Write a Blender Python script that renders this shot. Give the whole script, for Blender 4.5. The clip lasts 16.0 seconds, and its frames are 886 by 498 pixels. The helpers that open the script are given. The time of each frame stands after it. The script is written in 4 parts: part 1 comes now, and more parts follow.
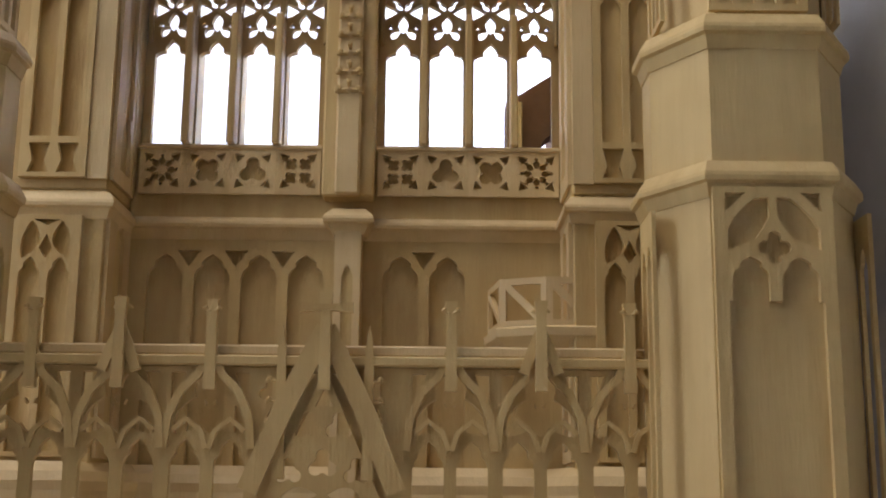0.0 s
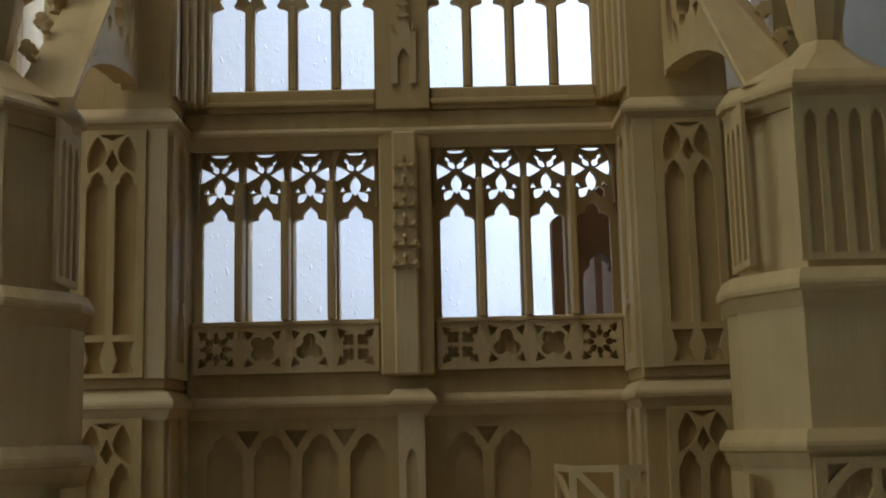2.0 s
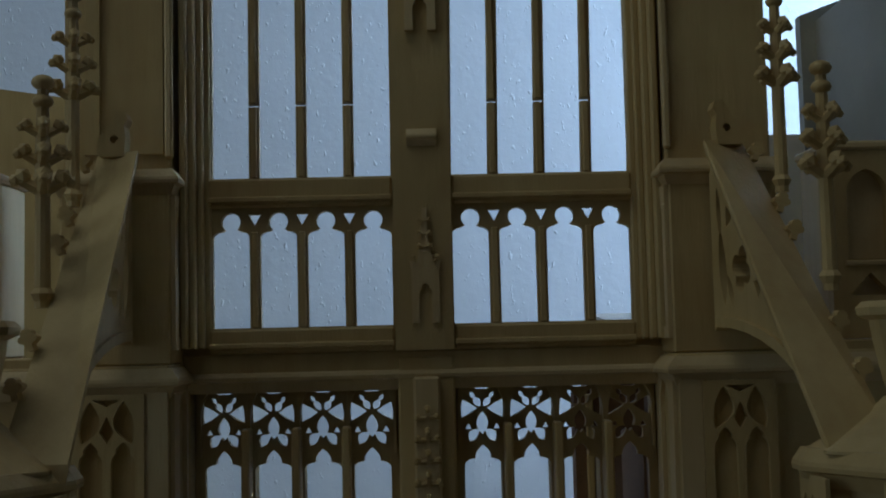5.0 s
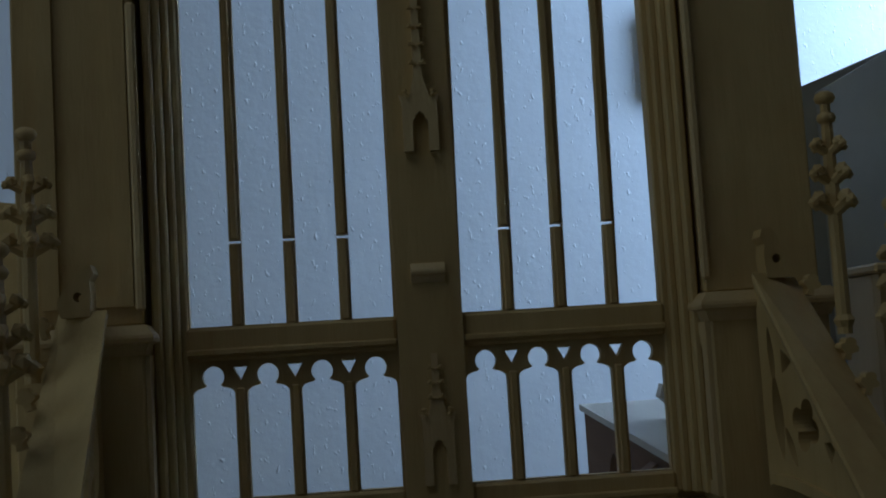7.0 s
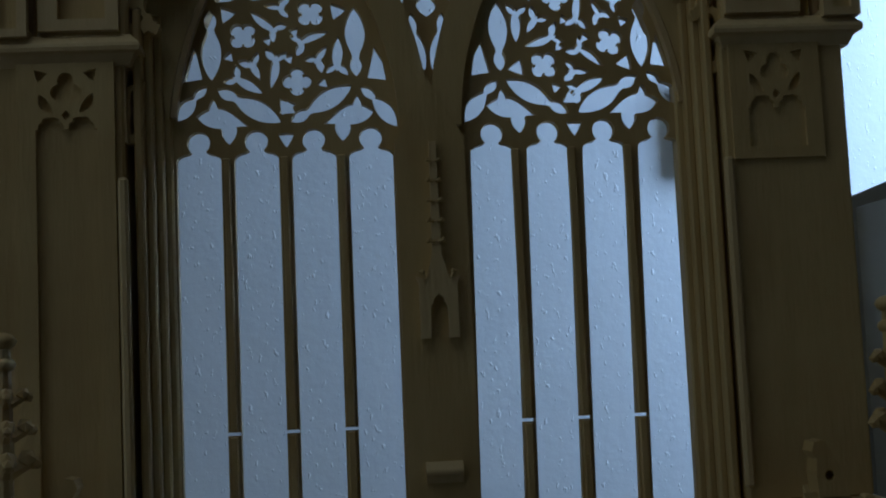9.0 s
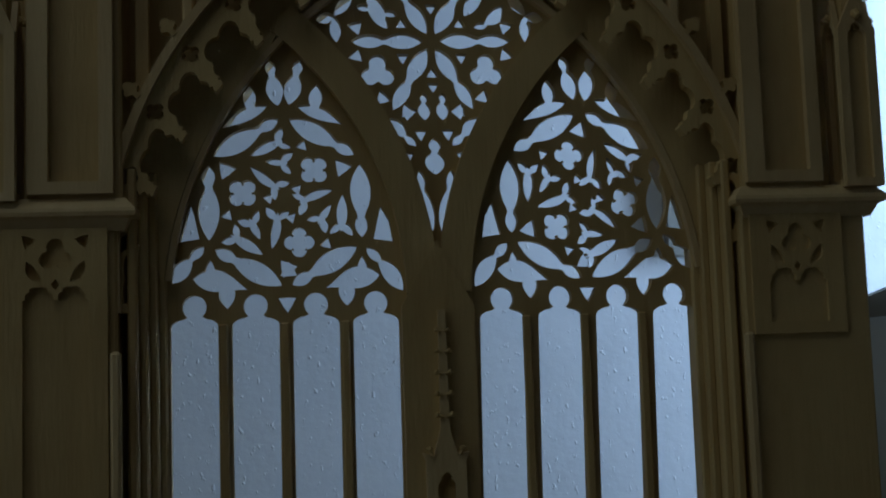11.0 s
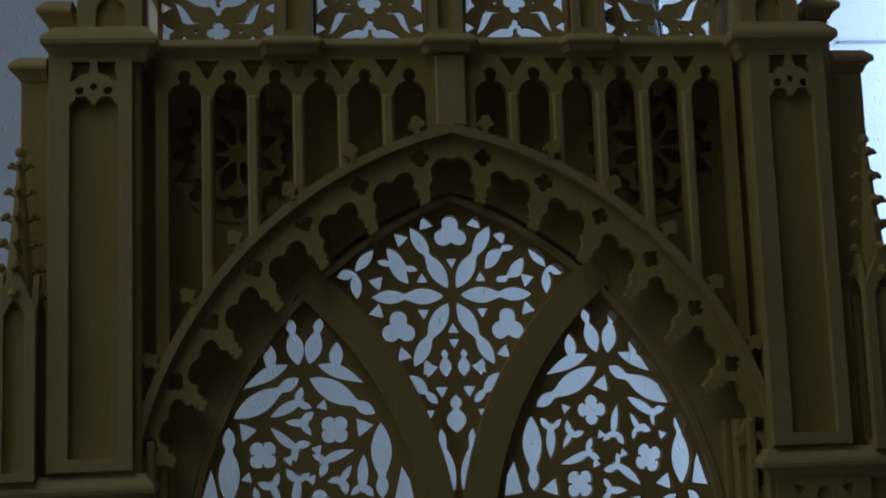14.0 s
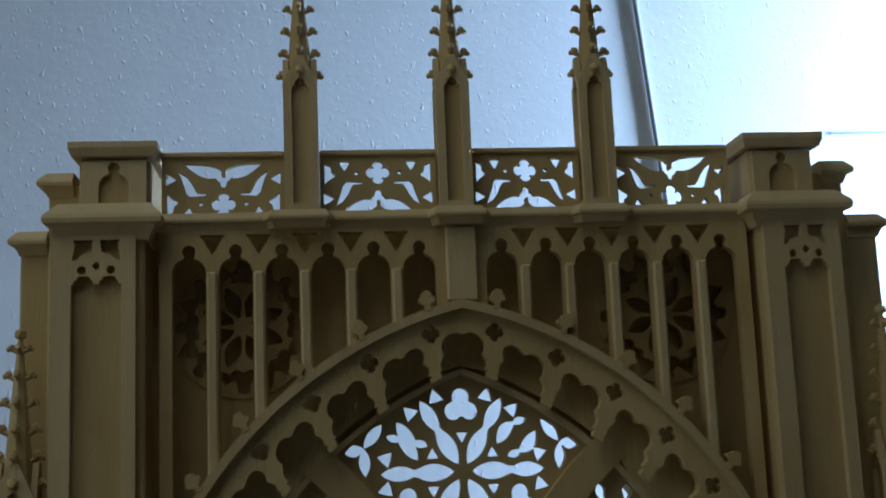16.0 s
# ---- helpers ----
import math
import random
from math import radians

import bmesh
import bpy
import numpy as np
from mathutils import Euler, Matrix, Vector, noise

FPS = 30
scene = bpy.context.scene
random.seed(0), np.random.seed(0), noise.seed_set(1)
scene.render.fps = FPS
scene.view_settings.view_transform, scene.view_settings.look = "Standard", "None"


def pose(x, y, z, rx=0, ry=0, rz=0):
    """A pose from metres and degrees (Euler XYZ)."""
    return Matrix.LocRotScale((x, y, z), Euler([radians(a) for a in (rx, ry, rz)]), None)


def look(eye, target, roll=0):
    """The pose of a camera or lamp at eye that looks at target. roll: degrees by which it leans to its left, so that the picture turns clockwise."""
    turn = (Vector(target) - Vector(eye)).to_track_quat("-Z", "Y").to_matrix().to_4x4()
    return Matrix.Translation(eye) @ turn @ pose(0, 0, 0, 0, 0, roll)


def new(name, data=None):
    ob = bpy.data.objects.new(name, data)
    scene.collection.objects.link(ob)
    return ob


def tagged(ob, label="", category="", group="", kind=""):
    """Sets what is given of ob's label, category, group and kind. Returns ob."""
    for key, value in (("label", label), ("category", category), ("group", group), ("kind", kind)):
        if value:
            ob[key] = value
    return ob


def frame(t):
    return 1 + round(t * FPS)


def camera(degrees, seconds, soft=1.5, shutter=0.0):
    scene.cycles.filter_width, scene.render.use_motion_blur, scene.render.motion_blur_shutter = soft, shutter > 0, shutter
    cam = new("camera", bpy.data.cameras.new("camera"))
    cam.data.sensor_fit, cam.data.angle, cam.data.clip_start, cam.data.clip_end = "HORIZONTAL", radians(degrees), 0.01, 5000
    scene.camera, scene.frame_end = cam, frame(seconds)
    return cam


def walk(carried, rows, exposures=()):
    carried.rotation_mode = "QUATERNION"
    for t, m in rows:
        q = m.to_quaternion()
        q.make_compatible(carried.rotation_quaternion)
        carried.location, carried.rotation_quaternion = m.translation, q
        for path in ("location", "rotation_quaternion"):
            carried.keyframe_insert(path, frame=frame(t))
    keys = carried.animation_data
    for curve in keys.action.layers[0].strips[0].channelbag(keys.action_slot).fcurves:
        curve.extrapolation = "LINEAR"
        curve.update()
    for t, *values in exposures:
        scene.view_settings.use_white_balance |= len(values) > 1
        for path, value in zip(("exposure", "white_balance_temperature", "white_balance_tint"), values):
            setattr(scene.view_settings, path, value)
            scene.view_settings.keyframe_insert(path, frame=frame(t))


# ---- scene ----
cam = camera(40.3, 16.0, 1.9)
PATH = [
    (0, (0.09, -1.101, 0.008), (0.094, 0.858, 0.414), 0.6),
    (0.5, (0.075, -1.118, 0.06), (0.08, 0.847, 0.434), 0.1),
    (1, (0.052, -1.115, 0.115), (0.064, 0.856, 0.458), -0.6),
    (1.5, (0.034, -1.117, 0.178), (0.054, 0.857, 0.5), -1.3),
    (2, (0.033, -1.112, 0.228), (0.039, 0.864, 0.536), -1.3),
    (2.5, (0.033, -1.108, 0.283), (0.046, 0.873, 0.558), -1.3),
    (3, (0.034, -1.106, 0.325), (0.044, 0.878, 0.573), -0.7),
    (3.5, (0.037, -1.101, 0.369), (0.034, 0.888, 0.581), -0.7),
    (4, (0.035, -1.089, 0.445), (0.028, 0.906, 0.588), -0.8),
    (6.5, (-0.063, -0.958, 0.615), (0.094, 1.029, 0.79), -3.0),
    (7, (-0.057, -0.93, 0.654), (0.098, 1.056, 0.831), -3.5),
    (7.5, (-0.061, -0.914, 0.688), (0.091, 1.072, 0.866), -3.6),
    (8, (-0.058, -0.896, 0.73), (0.088, 1.091, 0.899), -3.4),
    (8.5, (-0.053, -0.882, 0.78), (0.09, 1.109, 0.903), -3.8),
    (9, (-0.049, -0.864, 0.799), (0.083, 1.123, 0.976), -2.6),
    (11.5, (-0.091, -0.831, 0.956), (0.139, 1.146, 1.151), -2.0),
    (12, (-0.073, -0.841, 0.993), (0.117, 1.139, 1.204), -2.2),
    (12.5, (-0.077, -0.841, 1.011), (0.117, 1.136, 1.247), -2.1),
    (13, (-0.07, -0.837, 1.027), (0.103, 1.14, 1.28), -2.0),
    (13.5, (-0.076, -0.839, 1.041), (0.099, 1.137, 1.296), -1.9),
    (14, (-0.075, -0.842, 1.065), (0.097, 1.134, 1.325), -2.0),
    (14.5, (-0.079, -0.837, 1.095), (0.129, 1.134, 1.362), -2.5),
    (15, (-0.076, -0.829, 1.113), (0.134, 1.14, 1.397), -2.4),
    (15.5, (-0.087, -0.829, 1.144), (0.126, 1.137, 1.442), -2.4),
    (16, (-0.091, -0.835, 1.159), (0.113, 1.127, 1.485), -2.3),
]
# exposure falls as the bright panes fill the picture
EXPOSURES = [(0.0, 3.35, 5750, 24), (1.0, 3.3, 5750, 24), (1.5, 2.85, 5700, 18), (2.0, 2.03, 5550, 12), (2.5, 1.58, 5400, 7), (3.0, 1.28, 5250, 5), (4.0, 0.82, 5050, 3), (6.5, -0.05, 4800, 4), (9.0, -0.25, 4750, 4), (11.5, -0.45, 5000, 4), (13.5, -0.45, 5150, 4), (14.5, -0.25, 4950, 4), (15.2, 0.05, 4800, 4), (16.0, 0.70, 4900, 4)]
walk(cam, [(t, look(eye, target, roll)) for t, eye, target, roll in PATH], EXPOSURES)

# ---- light ----
world = bpy.data.worlds.new("world")
scene.world = world
world.use_nodes = True
wn = world.node_tree
sky = wn.nodes.new("ShaderNodeTexSky")
sky.sky_type, sky.sun_disc = "NISHITA", False
sky.sun_elevation, sky.sun_rotation = radians(35), radians(90)
wn.nodes["Background"].inputs[1].default_value = 0.05
wn.links.new(sky.outputs[0], wn.nodes["Background"].inputs[0])


def area(name, m, w, h, power, colour, spread=180):
    d = bpy.data.lights.new(name, "AREA")
    d.shape, d.size, d.size_y, d.energy, d.color = "RECTANGLE", w, h, power, colour
    ob = new(name, d)
    ob.matrix_world = m
    d.spread = radians(spread)
    return ob


# daylight through the window beside the back wall
area("window_daylight", look((1.97, 0.86, 1.45), (1.58, 1.2, 1.45)), 0.46, 1.5, 44, (0.74, 0.85, 1.0), 105)
# two added fill lamps, left and overhead, that brighten the model's front
area("left_window_daylight", look((-1.97, -0.95, 1.1), (0.0, -0.95, 1.1)), 1.5, 1.5, 1.9, (1.0, 0.87, 0.61))
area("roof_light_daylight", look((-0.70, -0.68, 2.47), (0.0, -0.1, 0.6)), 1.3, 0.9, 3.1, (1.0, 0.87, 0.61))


# ---- materials ----
def material(name, dark, light, rough=0.6, grain=(1, 1, 1), scale=40.0, bump=0.2, bump_scale=220.0, metal=0.0, spots=0.0):
    m = bpy.data.materials.new(name)
    m.use_nodes = True
    nt = m.node_tree
    b = nt.nodes["Principled BSDF"]
    tc = nt.nodes.new("ShaderNodeTexCoord")
    mp = nt.nodes.new("ShaderNodeMapping")
    mp.inputs["Scale"].default_value = grain
    nt.links.new(tc.outputs["Object"], mp.inputs[0])
    n1 = nt.nodes.new("ShaderNodeTexNoise")
    n1.inputs["Scale"].default_value, n1.inputs["Detail"].default_value = scale, 5
    nt.links.new(mp.outputs[0], n1.inputs["Vector"])
    n2 = nt.nodes.new("ShaderNodeTexNoise")
    n2.inputs["Scale"].default_value, n2.inputs["Detail"].default_value = scale * 0.12, 3
    nt.links.new(tc.outputs["Object"], n2.inputs["Vector"])
    mix = nt.nodes.new("ShaderNodeMath")
    mix.operation = "MULTIPLY_ADD"
    nt.links.new(n2.outputs["Fac"], mix.inputs[0])
    mix.inputs[1].default_value = 0.7
    half = nt.nodes.new("ShaderNodeMath")
    half.operation = "MULTIPLY"
    half.inputs[1].default_value = 0.4
    nt.links.new(n1.outputs["Fac"], half.inputs[0])
    nt.links.new(half.outputs[0], mix.inputs[2])
    info = nt.nodes.new("ShaderNodeObjectInfo")
    vary = nt.nodes.new("ShaderNodeMath")
    vary.operation = "MULTIPLY_ADD"
    vary.inputs[1].default_value = 0.25
    nt.links.new(info.outputs["Random"], vary.inputs[0])
    nt.links.new(mix.outputs[0], vary.inputs[2])
    ramp = nt.nodes.new("ShaderNodeValToRGB")
    ramp.color_ramp.elements[0].position, ramp.color_ramp.elements[1].position = 0.35, 0.85
    ramp.color_ramp.elements[0].color, ramp.color_ramp.elements[1].color = (*dark, 1), (*light, 1)
    nt.links.new(vary.outputs[0], ramp.inputs[0])
    nt.links.new(ramp.outputs[0], b.inputs["Base Color"])
    b.inputs["Roughness"].default_value, b.inputs["Metallic"].default_value = rough, metal
    n3 = nt.nodes.new("ShaderNodeTexNoise")
    n3.inputs["Scale"].default_value, n3.inputs["Detail"].default_value = bump_scale, 4
    nt.links.new(mp.outputs[0], n3.inputs["Vector"])
    bp = nt.nodes.new("ShaderNodeBump")
    bp.inputs["Strength"].default_value, bp.inputs["Distance"].default_value = bump, 0.002
    nt.links.new(n3.outputs["Fac"], bp.inputs["Height"])
    nt.links.new(bp.outputs[0], b.inputs["Normal"])
    if spots:
        v = nt.nodes.new("ShaderNodeTexNoise")
        v.inputs["Scale"].default_value, v.inputs["Detail"].default_value = spots, 2
        turn = nt.nodes.new("ShaderNodeMapping")
        turn.inputs["Rotation"].default_value = (0, radians(28), 0)
        turn.inputs["Scale"].default_value = (1.0, 1.0, 0.6)
        nt.links.new(tc.outputs["Object"], turn.inputs[0])
        nt.links.new(turn.outputs[0], v.inputs["Vector"])
        r2 = nt.nodes.new("ShaderNodeValToRGB")
        r2.color_ramp.elements[0].position, r2.color_ramp.elements[1].position = 0.63, 0.73
        nt.links.new(v.outputs["Fac"], r2.inputs[0])
        b2 = nt.nodes.new("ShaderNodeBump")
        b2.inputs["Strength"].default_value, b2.inputs["Distance"].default_value = 0.45, 0.0018
        nt.links.new(r2.outputs[0], b2.inputs["Height"])
        nt.links.new(bp.outputs[0], b2.inputs["Normal"])
        nt.links.new(b2.outputs[0], b.inputs["Normal"])
    return m


LIME = material("limewood", (0.42, 0.28, 0.088), (0.59, 0.435, 0.17), 0.62, (1, 1, 0.12), 90, 0.25, 400)
LIME_PALE = material("pale_limewood", (0.51, 0.36, 0.145), (0.66, 0.505, 0.24), 0.6, (1, 1, 0.12), 90, 0.25, 400)
PLY = material("stained_board", (0.11, 0.055, 0.022), (0.19, 0.10, 0.042), 0.85, (1, 0.12, 1), 60, 0.2, 300)
BOARD = material("pale_board", (0.55, 0.50, 0.42), (0.68, 0.63, 0.54), 0.6, (1, 0.2, 1), 50, 0.2, 300)
PLASTER = material("white_plaster", (0.74, 0.74, 0.74), (0.84, 0.84, 0.84), 0.9, (1, 1, 1), 9, 0.3, 60, 0, 105)
# dark grey of the unseen walls and ceiling, to cut bounce onto the front
ROOM_DARK = material("unseen_room_grey", (0.12, 0.115, 0.10), (0.17, 0.16, 0.145), 0.8, (1, 1, 1), 6, 0.2, 120)
FLOOR = material("floor_boards", (0.16, 0.11, 0.07), (0.28, 0.20, 0.13), 0.5, (0.1, 1, 1), 20, 0.2, 150)
GREY = material("grey_card", (0.26, 0.25, 0.21), (0.36, 0.34, 0.29), 0.7, (1, 1, 1), 20, 0.15, 200)
PIPE = material("grey_conduit", (0.30, 0.32, 0.35), (0.40, 0.42, 0.45), 0.5, (1, 1, 1), 20, 0.1, 200)


# ---- shape helpers ----
def link_mesh(name, verts, faces, mat, parent=None, label="", smooth=False):
    me = bpy.data.meshes.new(name)
    me.from_pydata([tuple(v) for v in verts], [], [tuple(f) for f in faces])
    me.materials.append(mat)
    if smooth:
        me.polygons.foreach_set("use_smooth", [True] * len(me.polygons))
    me.update()
    ob = new(name, me)
    ob.parent = parent
    if label:
        tagged(ob, label)
    return ob


def part(name, bm, mat, parent, label="", smooth=False):
    bmesh.ops.recalc_face_normals(bm, faces=bm.faces)
    me = bpy.data.meshes.new(name)
    bm.to_mesh(me)
    bm.free()
    me.materials.append(mat)
    if smooth:
        me.polygons.foreach_set("use_smooth", [True] * len(me.polygons))
    ob = new(name, me)
    ob.parent = parent
    if label:
        tagged(ob, label)
    return ob


def add_box(bm, x0, x1, y0, y1, z0, z1, bevel=0.0012):
    r = bmesh.ops.create_cube(bm, size=1.0)
    vs = r["verts"]
    for v in vs:
        v.co = Vector(((x0 + x1) / 2 + v.co.x * (x1 - x0), (y0 + y1) / 2 + v.co.y * (y1 - y0), (z0 + z1) / 2 + v.co.z * (z1 - z0)))
    if bevel:
        es = list({e for v in vs for e in v.link_edges})
        bmesh.ops.bevel(bm, geom=es, offset=bevel, segments=1, affect="EDGES")


def block(name, b, mat, parent, label="", bevel=0.0012):
    bm = bmesh.new()
    add_box(bm, *b, bevel)
    return part(name, bm, mat, parent, label)


def empty(name, label, category, group="", kind=""):
    ob = new(name)
    ob.empty_display_size = 0.05
    return tagged(ob, label, category, group, kind)


def add_sweep(bm, path, profile):
    """A moulding along a plan line. profile: (outward, z) from bottom to top; outward is to the right of the way along the path."""
    pts = [Vector((p[0], p[1])) for p in path]
    nrm = []
    for i in range(len(pts) - 1):
        d = (pts[i + 1] - pts[i]).normalized()
        nrm.append(Vector((d.y, -d.x)))
    rings = []
    for i, p in enumerate(pts):
        if i == 0:
            off = nrm[0]
        elif i == len(pts) - 1:
            off = nrm[-1]
        else:
            s = nrm[i - 1] + nrm[i]
            off = s / max(0.3, s.dot(nrm[i]))
        rings.append([bm.verts.new((p.x + off.x * o, p.y + off.y * o, z)) for o, z in profile])
    k = len(profile)
    for a, b in zip(rings, rings[1:]):
        for j in range(k):
            bm.faces.new((a[j], b[j], b[(j + 1) % k], a[(j + 1) % k]))
    bm.faces.new(rings[0])
    bm.faces.new(list(reversed(rings[-1])))


def ledge_profile(z, out, drop=0.018, back=-0.004):
    """String course: hollow underneath, rounded nose, sloping top."""
    return [(back, z - drop), (0.001, z - drop), (out * 0.35, z - drop * 0.72), (out * 0.55, z - drop * 0.5), (out, z - drop * 0.42),
            (out * 1.06, z - drop * 0.25), (out * 0.98, z - drop * 0.1), (0.002, z + drop * 0.35), (back, z + drop * 0.35)]


def ledge(name, path, z, out, parent, drop=0.018, label=""):
    bm = bmesh.new()
    add_sweep(bm, path, ledge_profile(z, out, drop))
    return part(name, bm, LIME_PALE, parent, label)


def inside(poly, p):
    x, y = poly[:, 0], poly[:, 1]
    x2, y2 = np.roll(x, -1), np.roll(y, -1)
    out = np.zeros(len(p), bool)
    for a, b, c, d in zip(x, y, x2, y2):
        if b == d:
            continue
        hit = ((b > p[:, 1]) != (d > p[:, 1])) & (p[:, 0] < (c - a) * (p[:, 1] - b) / (d - b) + a)
        out ^= hit
    return out


from mathutils.geometry import delaunay_2d_cdt


def pierced(outer, holes, depth):
    """Verts and faces of a plate of that depth in the x-z plane, front at y = 0, with holes that may touch or overlap."""
    verts, edges = [], []
    for loop in (outer, *holes):
        k = len(verts)
        verts += [Vector((float(a), float(b))) for a, b in loop]
        edges += [(k + i, k + (i + 1) % len(loop)) for i in range(len(loop))]
    vs, _, tris, *_ = delaunay_2d_cdt(verts, edges, [], 0, 1e-6)
    co = np.array([[v.x, v.y] for v in vs])
    tris = [t for t in tris if len(t) >= 3]
    mid = np.array([co[list(t)].mean(0) for t in tris])
    keep = inside(np.array(outer, float), mid)
    for h in holes:
        keep &= ~inside(np.array(h, float), mid)
    tris = [t for t, k in zip(tris, keep) if k]
    n = len(co)
    out_v = [(x, 0.0, z) for x, z in co] + [(x, depth, z) for x, z in co]
    faces, count = [], {}
    for t in tris:
        area2 = sum(co[t[i]][0] * co[t[(i + 1) % len(t)]][1] - co[t[(i + 1) % len(t)]][0] * co[t[i]][1] for i in range(len(t)))
        t = list(t) if area2 > 0 else list(reversed(t))
        faces.append(t)
        faces.append([i + n for i in reversed(t)])
        for a, b in zip(t, t[1:] + t[:1]):
            count[(a, b)] = 1
    for a, b in count:
        if (b, a) not in count:
            faces.append((b, a, a + n, b + n))
    return out_v, faces


def plate(name, outer, holes, y, depth, mat, parent, label="", m=None):
    v, f = pierced(outer, holes, depth)
    if m is None:
        v = [(a, b + y, c) for a, b, c in v]
    else:
        v = [m @ Vector((a, b + y, c)) for a, b, c in v]
    return link_mesh(name, v, f, mat, parent, label)


def rect(x0, x1, z0, z1):
    return [(x0, z0), (x1, z0), (x1, z1), (x0, z1)]


def arc(cx, cz, r, a0, a1, n=10, rz=None):
    rz = r if rz is None else rz
    return [(cx + r * math.cos(radians(a0 + (a1 - a0) * i / n)), cz + rz * math.sin(radians(a0 + (a1 - a0) * i / n))) for i in range(n + 1)]


def keyhole(cx, z0, zs, w, bulb=0.26, lift=0.42):
    """A light with rounded shoulders and a round bulb on top."""
    h, r = w / 2, w * bulb
    neck = w * 0.17
    right = arc(cx + neck, zs, h - neck, 0, 78, 6, w * 0.18)
    ball = arc(cx, zs + w * lift, r, -50, 230, 14)
    left = [(2 * cx - a, b) for a, b in reversed(right)]
    return [(cx - h, z0), (cx + h, z0)] + right + ball + left


def shouldered(cx, z0, zs, w):
    """A light with round shoulders and a small bulb at its head."""
    h = w / 2
    right = arc(cx + w * 0.10, zs, h - w * 0.10, 0, 80, 7, w * 0.44)
    ball = arc(cx, zs + w * 0.66, w * 0.20, -48, 228, 12)
    left = [(2 * cx - a, b) for a, b in reversed(right)]
    return [(cx - h, z0), (cx + h, z0)] + right + ball + left


def lancet(cx, z0, zs, w, rise=0.9):
    """A plain pointed light."""
    h, top = w / 2, w * rise
    r = (h * h + top * top) / (2 * h)
    a = math.degrees(math.asin(min(1, top / r)))
    right = arc(cx + h - r, zs, r, 0, a, 7)
    left = [(2 * cx - x, z) for x, z in reversed(right[:-1])]
    return [(cx - h, z0), (cx + h, z0)] + right + left


def cusped(cx, z0, zs, w, rise=0.9, bite=0.24):
    """A pointed light with a cusp on either side of its head."""
    h, top = w / 2, w * rise
    r = (h * h + top * top) / (2 * h)
    a = math.degrees(math.asin(min(1, top / r)))
    right = []
    for i in range(15):
        f = i / 14
        x, z = h - r + r * math.cos(radians(a * f)), zs + r * math.sin(radians(a * f))
        right.append((cx + x * (1 - bite * math.exp(-(((f - 0.46) / 0.10) ** 2))), z))
    left = [(2 * cx - x, z) for x, z in reversed(right[:-1])]
    return [(cx - h, z0), (cx + h, z0)] + right + left


def foil(cx, cz, r, n, turn=90.0, deep=0.5, steps=12):
    """A trefoil, quatrefoil and so on, with round lobes."""
    pts = []
    d = r * (1 - deep * 0.9)
    lobe = r - d
    half = 180.0 / n
    spread = 180 - 0.5 * (180 - 2 * half) * 0.55
    for k in range(n):
        a = turn + 360.0 * k / n
        ox, oz = cx + d * math.cos(radians(a)), cz + d * math.sin(radians(a))
        pts += [(ox + lobe * math.cos(radians(a + b)), oz + lobe * math.sin(radians(a + b))) for b in np.linspace(-spread * 0.68, spread * 0.68, steps)]
    return pts


def leaf(p0, p1, w, neck=None, bend=0.0, small=0.62, n=9, skew=1.0):
    """A pointed leaf-shaped piercing from p0 to p1; neck: the share of its length where it narrows to a second, smaller lobe."""
    p0, p1 = Vector(p0), Vector(p1)
    d = p1 - p0
    side = Vector((-d.y, d.x)).normalized()
    prof = []
    for i in range(2 * n + 1):
        s = i / (2 * n)
        if neck is None:
            h = math.sin(math.pi * s ** skew) ** 0.85
        elif s < neck:
            h = math.sin(math.pi * min(1, (s / neck) * 0.93)) ** 0.8
        else:
            q = (s - neck) / (1 - neck)
            h = small * max(0.35 * (1 - q), math.sin(math.pi * min(1, q * 0.9 + 0.1)) ** 0.8)
        prof.append((s, h))
    mid = [p0 + d * s + side * (bend * d.length * math.sin(math.pi * s)) for s, _ in prof]
    up = [m + side * (w / 2 * h) for m, (_, h) in zip(mid, prof)]
    dn = [m - side * (w / 2 * h) for m, (_, h) in zip(mid, prof)]
    return [tuple(p) for p in up[1:-1]] + [tuple(mid[-1])] + [tuple(p) for p in reversed(dn[1:-1])] + [tuple(mid[0])]


def tri(cx, cz, r, turn):
    """A small triangular piercing with hollow sides."""
    pts = []
    for k in range(3):
        a, b = radians(turn + 120 * k), radians(turn + 120 * k + 60)
        pts += [(cx + r * math.cos(a), cz + r * math.sin(a)), (cx + 0.56 * r * math.cos(b), cz + 0.56 * r * math.sin(b))]
    return pts


def polar(c, r, a):
    return (c[0] + r * math.cos(radians(a)), c[1] + r * math.sin(radians(a)))


def arch_side(half, spring, quarter, apex):
    """The right-hand arc of a pointed arch as (x, z) from the springing to the apex, through a point (x, z)."""
    (x1, y1), (x2, y2), (x3, y3) = (half, spring), quarter, (0.0, apex)
    d = 2 * (x1 * (y2 - y3) + x2 * (y3 - y1) + x3 * (y1 - y2))
    ux = ((x1 * x1 + y1 * y1) * (y2 - y3) + (x2 * x2 + y2 * y2) * (y3 - y1) + (x3 * x3 + y3 * y3) * (y1 - y2)) / d
    uy = ((x1 * x1 + y1 * y1) * (x3 - x2) + (x2 * x2 + y2 * y2) * (x1 - x3) + (x3 * x3 + y3 * y3) * (x2 - x1)) / d
    r = math.hypot(x1 - ux, y1 - uy)
    a0, a1 = math.degrees(math.atan2(y1 - uy, x1 - ux)), math.degrees(math.atan2(y3 - uy, x3 - ux))
    return arc(ux, uy, r, a0, a1, 24)


